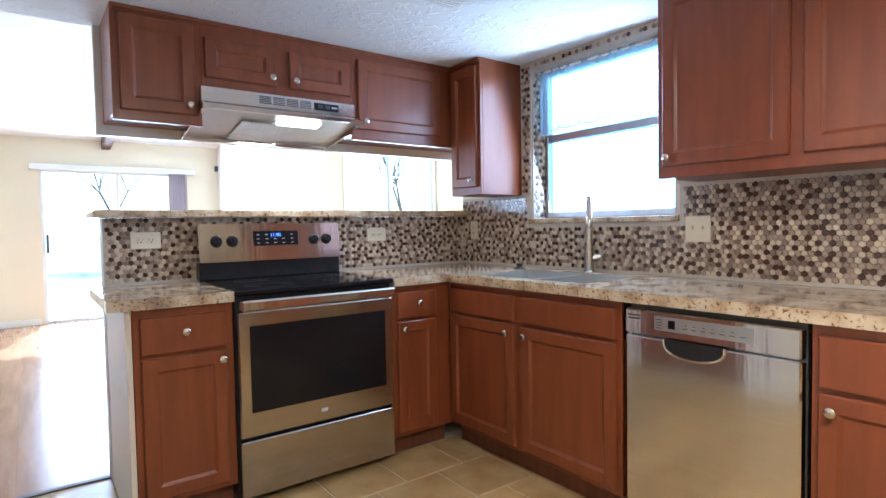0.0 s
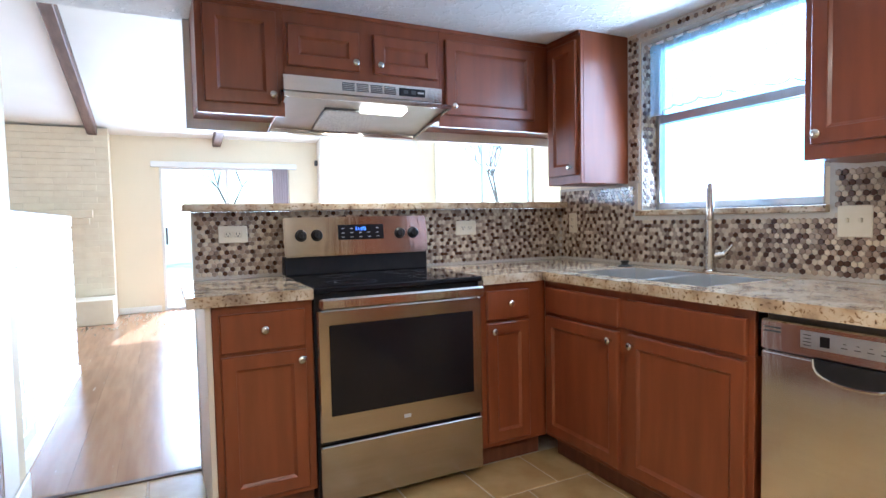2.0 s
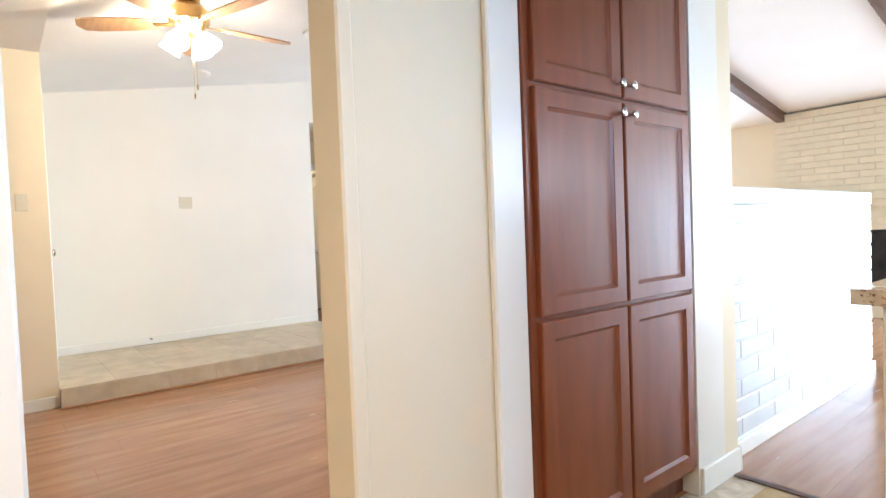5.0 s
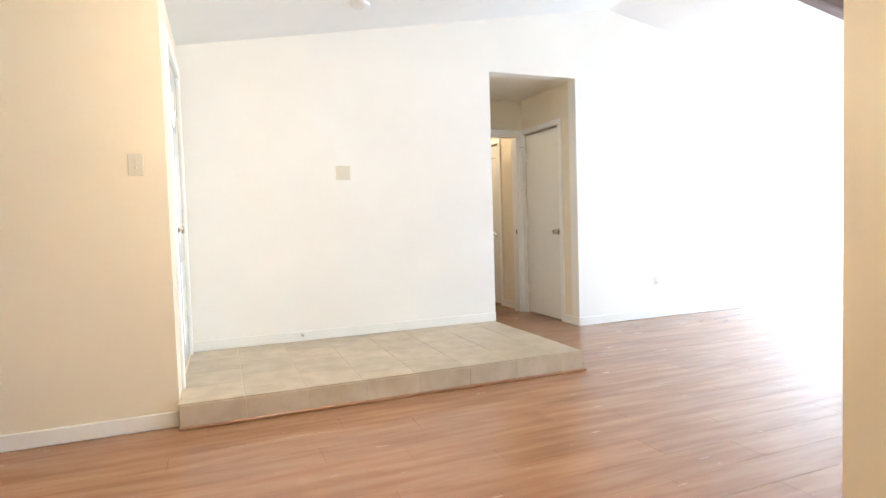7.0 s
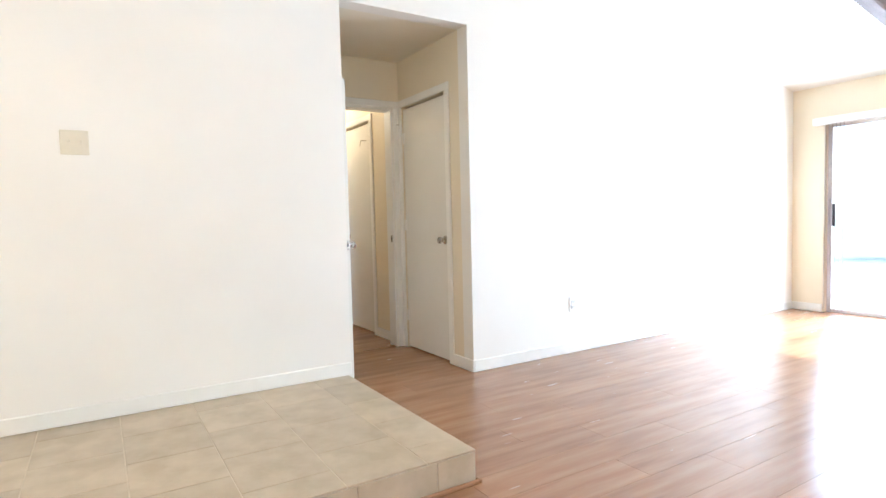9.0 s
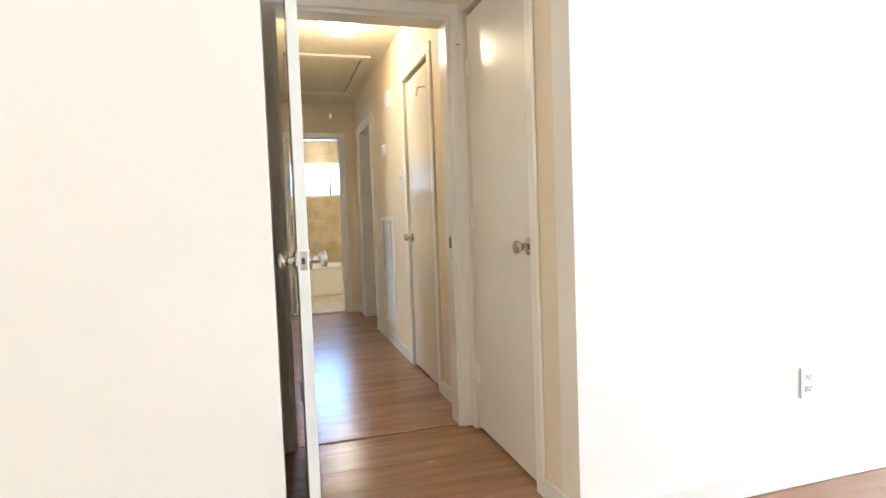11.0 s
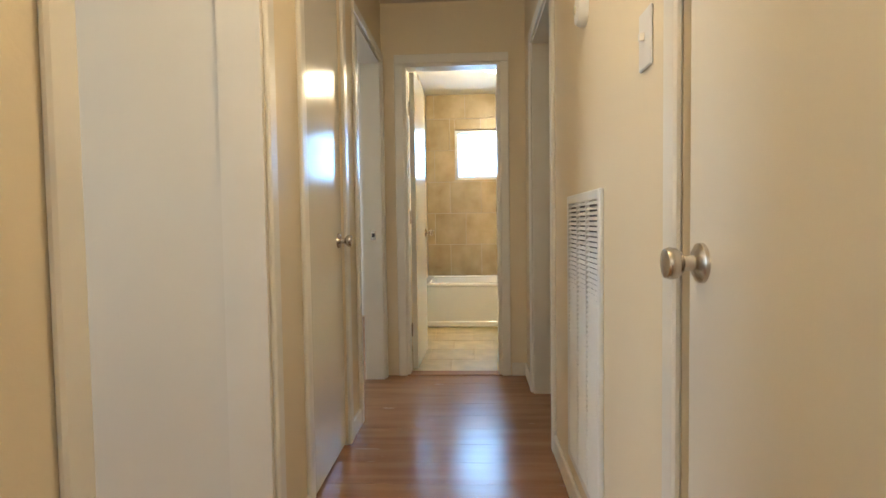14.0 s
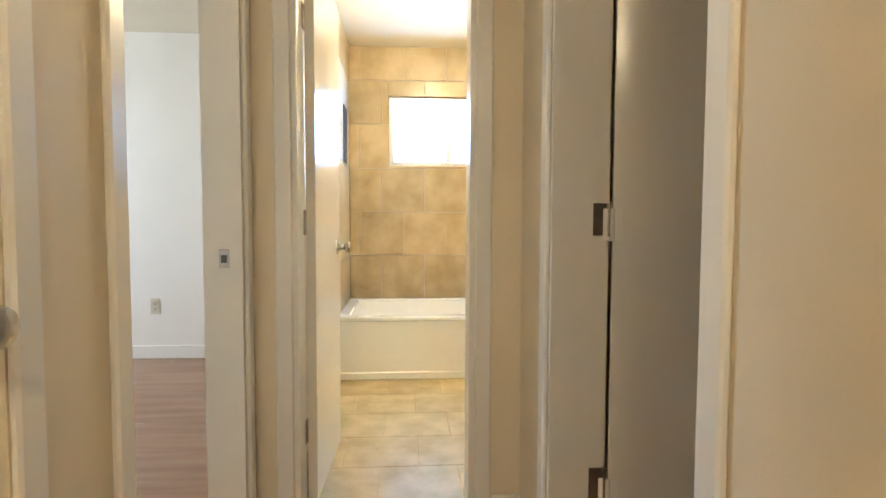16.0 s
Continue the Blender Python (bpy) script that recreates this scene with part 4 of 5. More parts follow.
def sash_window(name, axis, plane, a0, a1, z0, z1, split, label, mat, upright=False):
    """A two part window in a wall; split: the height of the meeting rail, or its place along the wall if upright."""
    w = thing(name, label, "window")
    w["kind"] = "structure"
    f = 0.036

    def bar(lo, hi, b, t, off=0.0, th=0.022):
        rows = (plane + off - th, plane + off + th, lo, hi) if axis == "x" else (lo, hi, plane + off - th, plane + off + th)
        bm = bmesh.new()
        box(bm, *rows, b, t, bevel=0.003)
        return bm
    for nm, r in (("window_frame", (a0, a0 + f, z0, z1)), ("window_frame", (a1 - f, a1, z0, z1)), ("window_frame", (a0 + f, a1 - f, z0, z0 + f)), ("window_frame", (a0 + f, a1 - f, z1 - f, z1))):
        part(nm, bar(*r), mat, w)
    if upright:
        part("meeting_rail", bar(split - 0.022, split + 0.022, z0 + f, z1 - f), mat, w)
        pane("pane", bar(a0 + f, split - 0.022, z0 + f, z1 - f, th=0.002), w)
        pane("pane", bar(split + 0.022, a1 - f, z0 + f, z1 - f, th=0.002), w)
    else:
        part("meeting_rail", bar(a0 + f, a1 - f, split - 0.022, split + 0.022), mat, w)
        pane("pane", bar(a0 + f, a1 - f, z0 + f, split - 0.022, th=0.002), w)
        pane("pane", bar(a0 + f, a1 - f, split + 0.022, z1 - f, th=0.002), w)
    return w


sash_window("window_1", "x", 2.572, 1.42, 2.34, 1.217, 2.09, 1.69, "single hung aluminium sink window with bright daylight", ALU)
nook = sash_window("window_2", "y", 5.06, 2.62, 3.70, 0.95, 1.97, 3.12, "sliding aluminium window in the dining nook", WHITE_FRAME, True)
part("muntin", boxes((3.142, 3.664, 5.050, 5.070, 1.70, 1.715)), WHITE_FRAME, nook)
for r in ((2.54, 2.62, 4.985, 5.0, 0.95, 2.04), (3.70, 3.78, 4.985, 5.0, 0.95, 2.04), (2.62, 3.70, 4.985, 5.0, 1.97, 2.04), (2.54, 3.78, 4.965, 5.0, 0.90, 0.95)):
    part("window_trim", boxes(r, bevel=0.004), TRIM, nook)
sash_window("window_3", "x", -12.90, 3.895, 4.75, 1.49, 2.04, 4.375, "small sliding bathroom window with bright daylight", ALU, True)
sash_window("window_4", "y", -0.06, -7.9, -6.5, 0.9, 2.1, -7.2, "aluminium bedroom window", ALU, True)
sash_window("window_5", "y", -0.06, -11.9, -10.5, 0.9, 2.1, -11.2, "aluminium bedroom window", ALU, True)
for nm, a, b, blind in (("sliding_door_1", 0.18, 1.93, 1.80), ("sliding_door_2", -4.93, -3.10, -4.82)):
    s = sash_window(nm, "y", NY + 0.08, a, b, 0.0, 2.0, (a + b) / 2, "sliding glass patio door with vertical blinds drawn aside", WHITE_FRAME, True)
    part("head_rail", boxes((a - 0.10, b + 0.10, NY - 0.075, NY - 0.004, 1.985, 2.060), bevel=0.004), WHITE_FRAME, s, "white blind head rail")
    part("pull_handle", boxes((a + 0.05, a + 0.075, NY + 0.03, NY + 0.058, 0.92, 1.16), bevel=0.006), DARK, s)
    for k in range(6):
        x = blind - 0.10 + k * 0.035
        bm = boxes((-0.0015, 0.0015, -0.045, 0.045, 0.03, 1.985))
        bmesh.ops.transform(bm, matrix=pose(x, NY - 0.045, 0, 0, 0, 24), verts=bm.verts)
        part("vane", bm, BLIND, s)

# sheer valance: gathered cloth with a scalloped hem
bm = bmesh.new()
NU, NV = 90, 14
grid = []
for i in range(NU + 1):
    u = i / NU
    drop = 0.33 + 0.022 * abs(math.sin(u * math.pi * 6)) + 0.05 * (2 * u - 1) ** 4
    col = []
    for j in range(NV + 1):
        q = j / NV
        amp = 0.010 + 0.007 * q
        col.append(bm.verts.new((2.500 + amp * math.sin(u * 68 + 2.2 * math.sin(u * 15)), 1.435 + u * 0.89, 2.082 - drop * q)))
    grid.append(col)
for a, b in zip(grid, grid[1:]):
    for j in range(NV):
        bm.faces.new((a[j], b[j], b[j + 1], a[j + 1]))
val = thing("curtain", "gathered sheer white lace valance over the sink window", "curtain")
cloth = part("cloth", bm, SHEER, val, smooth=True)
bm = bmesh.new()
for i in range(NU):
    u0, u1 = i / NU, (i + 1) / NU
    p = [(2.497 + 0.017 * math.sin(u * 68 + 2.2 * math.sin(u * 15)), 1.435 + u * 0.89, 2.082 - 0.33 - 0.022 * abs(math.sin(u * math.pi * 6)) - 0.05 * (2 * u - 1) ** 4) for u in (u0, u1)]
    rod(bm, p[0], p[1], 0.0028, seg=6)
part("hem", bm, GREY_MARK, val, "grey stitched hem")
bm = bmesh.new()
rod(bm, (2.50, 1.42, 2.072), (2.50, 2.34, 2.072), 0.007)
part("rod", bm, WHITE_FRAME, val)


# doors ---------------------------------------------------------------------
def door_knob(parent, x, z, y, out):
    """A round door knob on a rose; out is -1 or +1 along y."""
    bm = bmesh.new()
    m = Matrix.Translation((x, y, z)) @ pose(0, 0, 0, 90 if out < 0 else -90, 0, 0)
    lathe(bm, [(0.033, 0.0), (0.032, 0.006), (0.024, 0.011), (0.013, 0.014), (0.012, 0.030), (0.018, 0.034), (0.0245, 0.042), (0.0265, 0.051), (0.0235, 0.059), (0.010, 0.063)], m, 22)
    part("door_knob", bm, NICKEL, parent, "satin nickel door knob", smooth=True)


def flush_door(name, m, w, knob_x, label, hinge_x, sides=(-1,), hinges_out=-1, h=2.02, latch=False):
    """A flush leaf whose front lies at local y = 0 and looks towards -y, 35 mm thick."""
    d = thing(name, label, "door", m, group="flush interior doors")
    leaf = part("leaf", boxes((0, w, 0, 0.035, 0.012, h), bevel=0.002), DOOR_PAINT, d)
    for s in sides:
        door_knob(leaf, knob_x, 0.935, 0.0 if s < 0 else 0.035, s)
    if latch:
        e = 0 if knob_x < w / 2 else w
        part("latch_plate", boxes((e - 0.0015, e + 0.0015, 0.006, 0.029, 0.905, 0.965)), NICKEL, leaf)
        part("latch_bolt", boxes((e - 0.008, e + 0.008, 0.012, 0.023, 0.925, 0.945), bevel=0.003), DARK, leaf)
    for z in (0.28, 1.05, 1.78):
        bm = bmesh.new()
        y = -0.004 if hinges_out < 0 else 0.039
        rod(bm, (hinge_x, y, z - 0.045), (hinge_x, y, z + 0.045), 0.0065, seg=10)
        box(bm, hinge_x - 0.028, hinge_x + 0.028, y - 0.001 if hinges_out > 0 else y + 0.002, y + 0.001 if hinges_out > 0 else y + 0.0045, z - 0.045, z + 0.045)
        part("hinge", bm, NICKEL if latch or hinges_out > 0 else TRIM, leaf)
    return d


flush_door("closet_door", pose(-6.247, HR + 0.010, 0), 0.684, 0.630, "glossy white flush closet door, closed", 0.0)
flush_door("hall_closet_door", pose(-7.569, HR + 0.010, 0), 0.666, 0.052, "glossy white flush door in the hall, closed", 0.666)
flush_door("linen_door", pose(-8.503, HL - 0.010, 0, 0, 0, 180), 0.574, 0.510, "glossy white flush linen closet door, closed", 0.0)
flush_door("hall_door", pose(-6.290, 3.580, 0, 0, 0, -1.2), 0.815, 0.752, "glossy white flush hall door standing wide open", 0.0, sides=(-1, 1), hinges_out=-1, latch=True) 
flush_door("bath_door", pose(-10.378, 3.690, 0, 0, 0, 178), 0.575, 0.512, "glossy white flush bathroom door standing open", 0.0, sides=(-1, 1), hinges_out=1)
flush_door("bedroom_door", pose(-8.178, HL - 0.125, 0, 0, 0, -88.5), 0.68, 0.615, "white flush bedroom door standing open", 0.0, sides=(-1, 1), hinges_out=-1)
flush_door("bedroom_door", pose(-9.842, HR + 0.168, 0, 0, 0, 72), 0.72, 0.655, "white flush bedroom door standing open into the room", 0.0, sides=(-1, 1), hinges_out=-1)

for m, lab in ((pose(-6.345, 4.341, 0.935), "hall"), (pose(-10.151, 3.435, 0.935, 0, 0, FACE_W), "bedroom")):
    s = thing("strike_plate", "nickel strike plate let into the door jamb", "strike plate", m, group="strike plates")
    part("plate", boxes((-0.016, 0.016, -0.003, 0.0, -0.030, 0.030), bevel=0.001), NICKEL, s)
    part("slot", boxes((-0.009, 0.009, -0.0036, -0.002, -0.012, 0.012)), DARK, s)
for z in (0.31, 1.065, 1.79):
    bm = boxes((-9.852, -9.848, 4.535, 4.575, z - 0.045, z + 0.045))
    rod(bm, (-9.844, 4.580, z - 0.047), (-9.844, 4.580, z + 0.047), 0.006, seg=10)
    part("hinge", bm, NICKEL, lining_right, "nickel butt hinge")
for x, z in ((-6.27, 1.90), (-6.96, 1.86)):
    h = thing("coat_hook", "small bent metal hook beside the door", "hook", pose(x, HR - 0.012, z), group="coat hooks")
    bm = bmesh.new()
    rod(bm, (0, 0, 0), (-0.05, -0.035, 0.004), 0.0035, seg=8)
    rod(bm, (-0.05, -0.035, 0.004), (-0.052, -0.045, -0.05 if x < -6.9 else 0.02), 0.0035, seg=8)
    part("wire", bm, NICKEL, h, smooth=True)

# front door
fd = thing("front_door", "white panelled front door with an arched window, closed", "door", pose(-4.252, 0.888, 0.14, 0, 0, 180))
leaf = part("leaf", boxes((0.0, 0.916, -0.002, 0.040, 0.008, 2.047), bevel=0.003), DOOR_PAINT, fd)
for x0, x1, z0, z1 in ((0.13, 0.43, 0.16, 0.72), (0.49, 0.79, 0.16, 0.72), (0.13, 0.43, 0.84, 1.42), (0.49, 0.79, 0.84, 1.42)):
    part("panel", boxes((x0, x1, -0.010, 0.0, z0, z1), bevel=0.007), DOOR_PAINT, leaf)
bm = bmesh.new()
rim = [bm.verts.new((0.46 + 0.26 * math.cos(math.pi * k / 20), -0.0045, 1.60 + 0.26 * math.sin(math.pi * k / 20))) for k in range(21)]
bm.faces.new(rim)
ext = bmesh.ops.extrude_face_region(bm, geom=list(bm.faces))
bmesh.ops.translate(bm, vec=(0, 0.006, 0), verts=[g for g in ext["geom"] if isinstance(g, bmesh.types.BMVert)])
FAN_GLASS = material("frosted_daylight_glass", (0.55, 0.62, 0.68), 0.15, second=(0.62, 0.68, 0.72), scale=12)
lite = part("fan_light", bm, FAN_GLASS, leaf, "arched fan light glass")
for a in (36, 72, 108, 144):
    bm = bmesh.new()
    rod(bm, (0.46, -0.006, 1.60), (0.46 + 0.26 * math.cos(radians(a)), -0.006, 1.60 + 0.26 * math.sin(radians(a))), 0.006, seg=8)
    part("glazing_bar", bm, TRIM, lite)
door_knob(leaf, 0.065, 0.93, 0.0, -1)
bm = bmesh.new()
lathe(bm, [(0.028, 0.0), (0.027, 0.008), (0.014, 0.012), (0.010, 0.024)], Matrix.Translation((0.065, 0.0, 1.10)) @ pose(0, 0, 0, 90, 0, 0), 18)
part("deadbolt", bm, NICKEL, leaf, "nickel deadbolt", smooth=True)
for z in (0.25, 1.03, 1.80):
    part("hinge", boxes((0.906, 0.926, -0.010, 0.0, z - 0.05, z + 0.05), bevel=0.002), NICKEL, leaf)
for r in ((-5.23, -5.158, 0.892, 0.918, 0.14, 2.176), (-4.262, -4.19, 0.892, 0.918, 0.14, 2.176), (-5.23, -4.19, 0.892, 0.918, 2.176, 2.25)):
    structure("trim_front_door", boxes(r, bevel=0.004), TRIM, "white painted front door casing", "trim")

# landing -------------------------------------------------------------------
landing = structure("landing", boxes((WX + 0.001, -3.895, 0.90, 3.462, -0.005, 0.1375)), LANDING_GROUT, "raised entry landing faced with beige stone tile", "landing")
solid("landing_moulding", boxes((-3.882, -3.868, 0.90, 3.475, 0.0, 0.018), (-5.2, -3.868, 3.475, 3.489, 0.0, 0.018), bevel=0.004), WOOD_PIECE, "thin wooden moulding along the landing foot", "moulding")

# living room plates, fan, detectors ---------------------------------------
wall_plate(pose(WX, 2.114, 1.503, 0, 0, FACE_W), 0.118, 0.118, [("toggle", -0.023, 0), ("toggle", 0.023, 0)], "ivory double light switch on the white wall", name="light_switch")
wall_plate(pose(WX, 5.39, 0.389, 0, 0, FACE_W), 0.072, 0.118, [("socket", 0, 0.021), ("socket", 0, -0.021)], "white wall socket on the living room wall", mat=WHITE_PLASTIC, name="wall_socket")
wall_plate(pose(-3.97, 0.755, 1.42, 0, 0, FACE_W), 0.074, 0.118, [("toggle", 0, 0.02), ("toggle", 0, -0.02)], "ivory stacked light switch on the cream wall", name="light_switch")
wall_plate(pose(-12.65, 2.14, 0.40, 0, 0, FACE_W), 0.072, 0.118, [("socket", 0, 0.021), ("socket", 0, -0.021)], "ivory wall socket on the bedroom wall", name="wall_socket")
wall_plate(pose(-7.765, HR, 1.37), 0.075, 0.118, [("toggle", 0, 0.0)], "white light switch beside the hall door", mat=WHITE_PLASTIC, name="light_switch")
bm = bmesh.new()
lathe(bm, [(0.07, 0.0), (0.07, 0.018), (0.06, 0.032), (0.02, 0.036)], pose(-8.10, HR, 2.03, 90, 0, 0), 26)
solid("smoke_alarm", bm, WHITE_PLASTIC, "round white smoke alarm on the hall wall", "smoke alarm", smooth=True)
chime = thing("door_chime", "small round white chime on the hall wall", "door chime", pose(-8.37, HR, 1.655, 90, 0, 0))
bm = bmesh.new()
lathe(bm, [(0.050, 0.0), (0.050, 0.016), (0.042, 0.028), (0.012, 0.032)], seg=24)
part("cover", bm, WHITE_PLASTIC, chime, smooth=True)
bm = bmesh.new()
lathe(bm, [(0.014, 0.030), (0.013, 0.036), (0.006, 0.038)], seg=14)
part("push_button", bm, PLASTIC, chime, smooth=True)
bm = bmesh.new()
lathe(bm, [(0.075, 0.0), (0.075, 0.02), (0.06, 0.034), (0.02, 0.037)], pose(-4.62, 2.15, vault_z(2.15) - 0.002, 170, 0, 0), 26)
solid("ceiling_smoke_alarm", bm, WHITE_PLASTIC, "round white smoke alarm on the vaulted ceiling", "smoke alarm", smooth=True)
bm = bmesh.new()
rod(bm, (WX + 0.014, 1.72, 0.20), (WX + 0.085, 1.72, 0.20), 0.006, seg=10)
rod(bm, (WX + 0.08, 1.72, 0.20), (WX + 0.095, 1.72, 0.20), 0.010, seg=10)
solid("door_stop", bm, NICKEL, "small metal door stop on the baseboard", "door stop", smooth=True)
sensor = solid("alarm_sensor", boxes((2.315, 2.358, 8.70, 8.74, 2.05, 2.13), bevel=0.005), DARK, "small dark alarm sensor high in the corner", "sensor")
vent = thing("ceiling_register", "white ceiling air register near the fan", "vent", Matrix.Translation((-3.35, 2.75, vault_z(2.75) - 0.002)) @ pose(0, 0, 0, 10, 0, 0))
part("frame", boxes((-0.09, 0.09, -0.16, 0.16, -0.008, 0.0), bevel=0.002), WHITE_PLASTIC, vent)
# odd slats are dark, drawing the shade between the white ones
for k in range(8):
    part("slat", boxes((-0.075, 0.075, -0.14 + k * 0.036, -0.122 + k * 0.036, -0.013, -0.008)), DARK if k % 2 else WHITE_PLASTIC, vent)

fan = thing("ceiling_fan", "brass ceiling fan with oak blades and lit glass shades", "ceiling fan", pose(-2.72, 1.54, 0.0))
bm = bmesh.new()
lathe(bm, [(0.010, 2.50), (0.065, 2.505), (0.07, 2.55), (0.05, 2.575)], seg=24)
part("canopy", bm, BRASS, fan, smooth=True)
bm = bmesh.new()
lathe(bm, [(0.03, 2.33), (0.07, 2.34), (0.11, 2.38), (0.115, 2.44), (0.08, 2.48), (0.02, 2.50)], seg=28)
part("motor", bm, BRASS, fan, smooth=True)
for k in range(5):
    a = 20 + 72 * k
    bm = bmesh.new()
    out = [(0.17, -0.045), (0.30, -0.062), (0.52, -0.068), (0.60, -0.055), (0.625, 0.0), (0.60, 0.055), (0.52, 0.068), (0.30, 0.062), (0.17, 0.045)]
    lo = [bm.verts.new((x, y, -0.004)) for x, y in out]
    hi = [bm.verts.new((x, y, 0.004)) for x, y in out]
    bm.faces.new(lo)
    bm.faces.new(hi)
    for i in range(9):
        bm.faces.new((lo[i], lo[(i + 1) % 9], hi[(i + 1) % 9], hi[i]))
    bmesh.ops.transform(bm, matrix=pose(0, 0, 2.375, 0, 0, a) @ pose(0, 0, 0, 11, 0, 0), verts=bm.verts)
    b = part("blade", bm, FAN_WOOD, fan, "oak fan blade")
    bm = boxes((0.09, 0.20, -0.018, 0.018, -0.008, -0.003), bevel=0.001)
    bmesh.ops.transform(bm, matrix=pose(0, 0, 2.375, 0, 0, a) @ pose(0, 0, 0, 11, 0, 0), verts=bm.verts)
    part("blade_iron", bm, BRASS, b)
for k in range(4):
    a = radians(45 + 90 * k)
    bm = bmesh.new()
    m = Matrix.Translation((0.075 * math.cos(a), 0.075 * math.sin(a), 2.31)) @ Matrix.Rotation(a, 4, "Z") @ pose(0, 0, 0, 0, 145, 0)
    lathe(bm, [(0.018, 0.0), (0.030, 0.015), (0.045, 0.05), (0.062, 0.10), (0.058, 0.102), (0.02, 0.06)], m, 18)
    part("glass_shade", bm, LAMP_GLASS, fan, "lit frosted glass shade", smooth=True)
for dx, dz in ((0.03, 2.02), (-0.03, 1.98)):
    bm = bmesh.new()
    rod(bm, (dx, 0.02, 2.33), (dx, 0.02, dz), 0.0012, seg=6)
    rod(bm, (dx, 0.02, dz), (dx, 0.02, dz - 0.03), 0.006, 0.004, seg=8)
    part("pull_chain", bm, BRASS, fan)

# hall ceiling --------------------------------------------------------------
dome = thing("dome_lamp", "round frosted dome ceiling lamp, lit", "ceiling lamp", pose(-7.52, 3.98, 2.43, 180, 0, 0), group="dome lamps")
bm = bmesh.new()
lathe(bm, [(0.15, 0.0), (0.15, 0.018), (0.142, 0.022)], seg=28)
part("base_ring", bm, NICKEL, dome, smooth=True)
bm = bmesh.new()
lathe(bm, [(0.140, 0.02), (0.135, 0.045), (0.115, 0.075), (0.08, 0.095), (0.03, 0.105)], seg=28)
shade = part("shade", bm, HALL_GLASS, dome, "glowing frosted glass shade", smooth=True)
shade.visible_shadow = False
dome2 = copy_thing(dome, pose(-11.57, 4.29, 2.43, 180, 0, 0))
hatch = thing("attic_hatch", "white attic ladder hatch in the hall ceiling", "hatch", pose(-9.02, 3.98, 2.43))
part("panel", boxes((-0.62, 0.62, -0.27, 0.27, -0.006, 0.0)), CEIL_CREAM, hatch)
for r in ((-0.69, 0.69, -0.345, -0.280, -0.018, 0.0), (-0.69, 0.69, 0.280, 0.345, -0.018, 0.0), (-0.69, -0.63, -0.280, 0.280, -0.018, 0.0), (0.63, 0.69, -0.280, 0.280, -0.018, 0.0)):
    part("frame_board", boxes(r, bevel=0.003), TRIM, hatch)
# dark sheet painted in for the shade of the gap round the panel
part("shadow_gap", boxes((-0.63, 0.63, -0.28, 0.28, -0.002, 0.0)), DARK, hatch)
bm = bmesh.new()
rod(bm, (0.60, 0.0, -0.006), (0.60, 0.0, -0.47), 0.0009, seg=6)
lathe(bm, [(0.004, 0.0), (0.009, 0.012), (0.009, 0.026), (0.003, 0.034)], pose(0.60, 0, -0.50), 12)
part("pull_cord", bm, CORD, hatch, "white pull cord with a small knob")

# return air grille ---------------------------------------------------------
gr = thing("air_return_grille", "tall white louvred return air grille in the hall wall", "grille", pose(-8.645, HR, 0.15))
GW, GH = 0.51, 0.945
part("frame", boxes((0, 0.03, -0.012, 0, 0, GH), (GW - 0.03, GW, -0.012, 0, 0, GH), (0.03, GW - 0.03, -0.012, 0, 0, 0.03), (0.03, GW - 0.03, -0.012, 0, GH - 0.03, GH), bevel=0.003), WHITE_PLASTIC, gr)
# dark sheet in place of the unlit duct seen between the slats
part("duct_shade_sheet", boxes((0.02, GW - 0.02, -0.0015, 0.0, 0.02, GH - 0.02)), DARK, gr)
for x in (0.182, 0.328):
    part("mullion", boxes((x - 0.005, x + 0.005, -0.012, -0.0015, 0.03, GH - 0.03)), WHITE_PLASTIC, gr)
bm = bmesh.new()
box(bm, 0.03, GW - 0.03, -0.0008, 0.0008, -0.0063, 0.0063)
bmesh.ops.transform(bm, matrix=pose(0, 0, 0, -42, 0, 0), verts=bm.verts)
slat_mesh = mesh_of("slat", bm, WHITE_PLASTIC)
for k in range(58):
    o = new("slat", slat_mesh)
    o.parent = gr
    o.location = (0, -0.0078, 0.042 + k * 0.0152)

# bathroom ------------------------------------------------------------------
tub = thing("bathtub", "white enamel alcove bathtub with a plain apron", "bathtub")
TX0, TX1, TY0, TY1, TZ = -12.835, -11.97, HL + 0.085, 5.1, 0.422
part("apron", boxes((TX1 - 0.03, TX1 - 0.008, TY0, TY1, 0.05, TZ - 0.03), bevel=0.004), TUB, tub)
part("apron_foot", boxes((TX1 - 0.03, TX1, TY0, TY1, 0.0, 0.055), bevel=0.008), TUB, tub)
bm = boxes((TX1 - 0.085, TX1, TY0, TY1, TZ - 0.035, TZ), (TX0, TX0 + 0.06, TY0, TY1, TZ - 0.035, TZ), (TX0 + 0.06, TX1 - 0.085, TY0, TY0 + 0.08, TZ - 0.035, TZ),
           (TX0 + 0.06, TX1 - 0.085, TY1 - 0.08, TY1, TZ - 0.035, TZ), bevel=0.010)
part("rim", bm, TUB, tub, smooth=True)
bm = bmesh.new()
ring = []
for k, (ins, z) in enumerate(((0.0, TZ - 0.02), (0.015, TZ - 0.10), (0.05, 0.14), (0.11, 0.09))):
    ring.append([bm.verts.new(p + (z,)) for p in ((TX0 + 0.06 + ins, TY0 + 0.08 + ins), (TX1 - 0.085 - ins, TY0 + 0.08 + ins), (TX1 - 0.085 - ins, TY1 - 0.08 - ins), (TX0 + 0.06 + ins, TY1 - 0.08 - ins))])
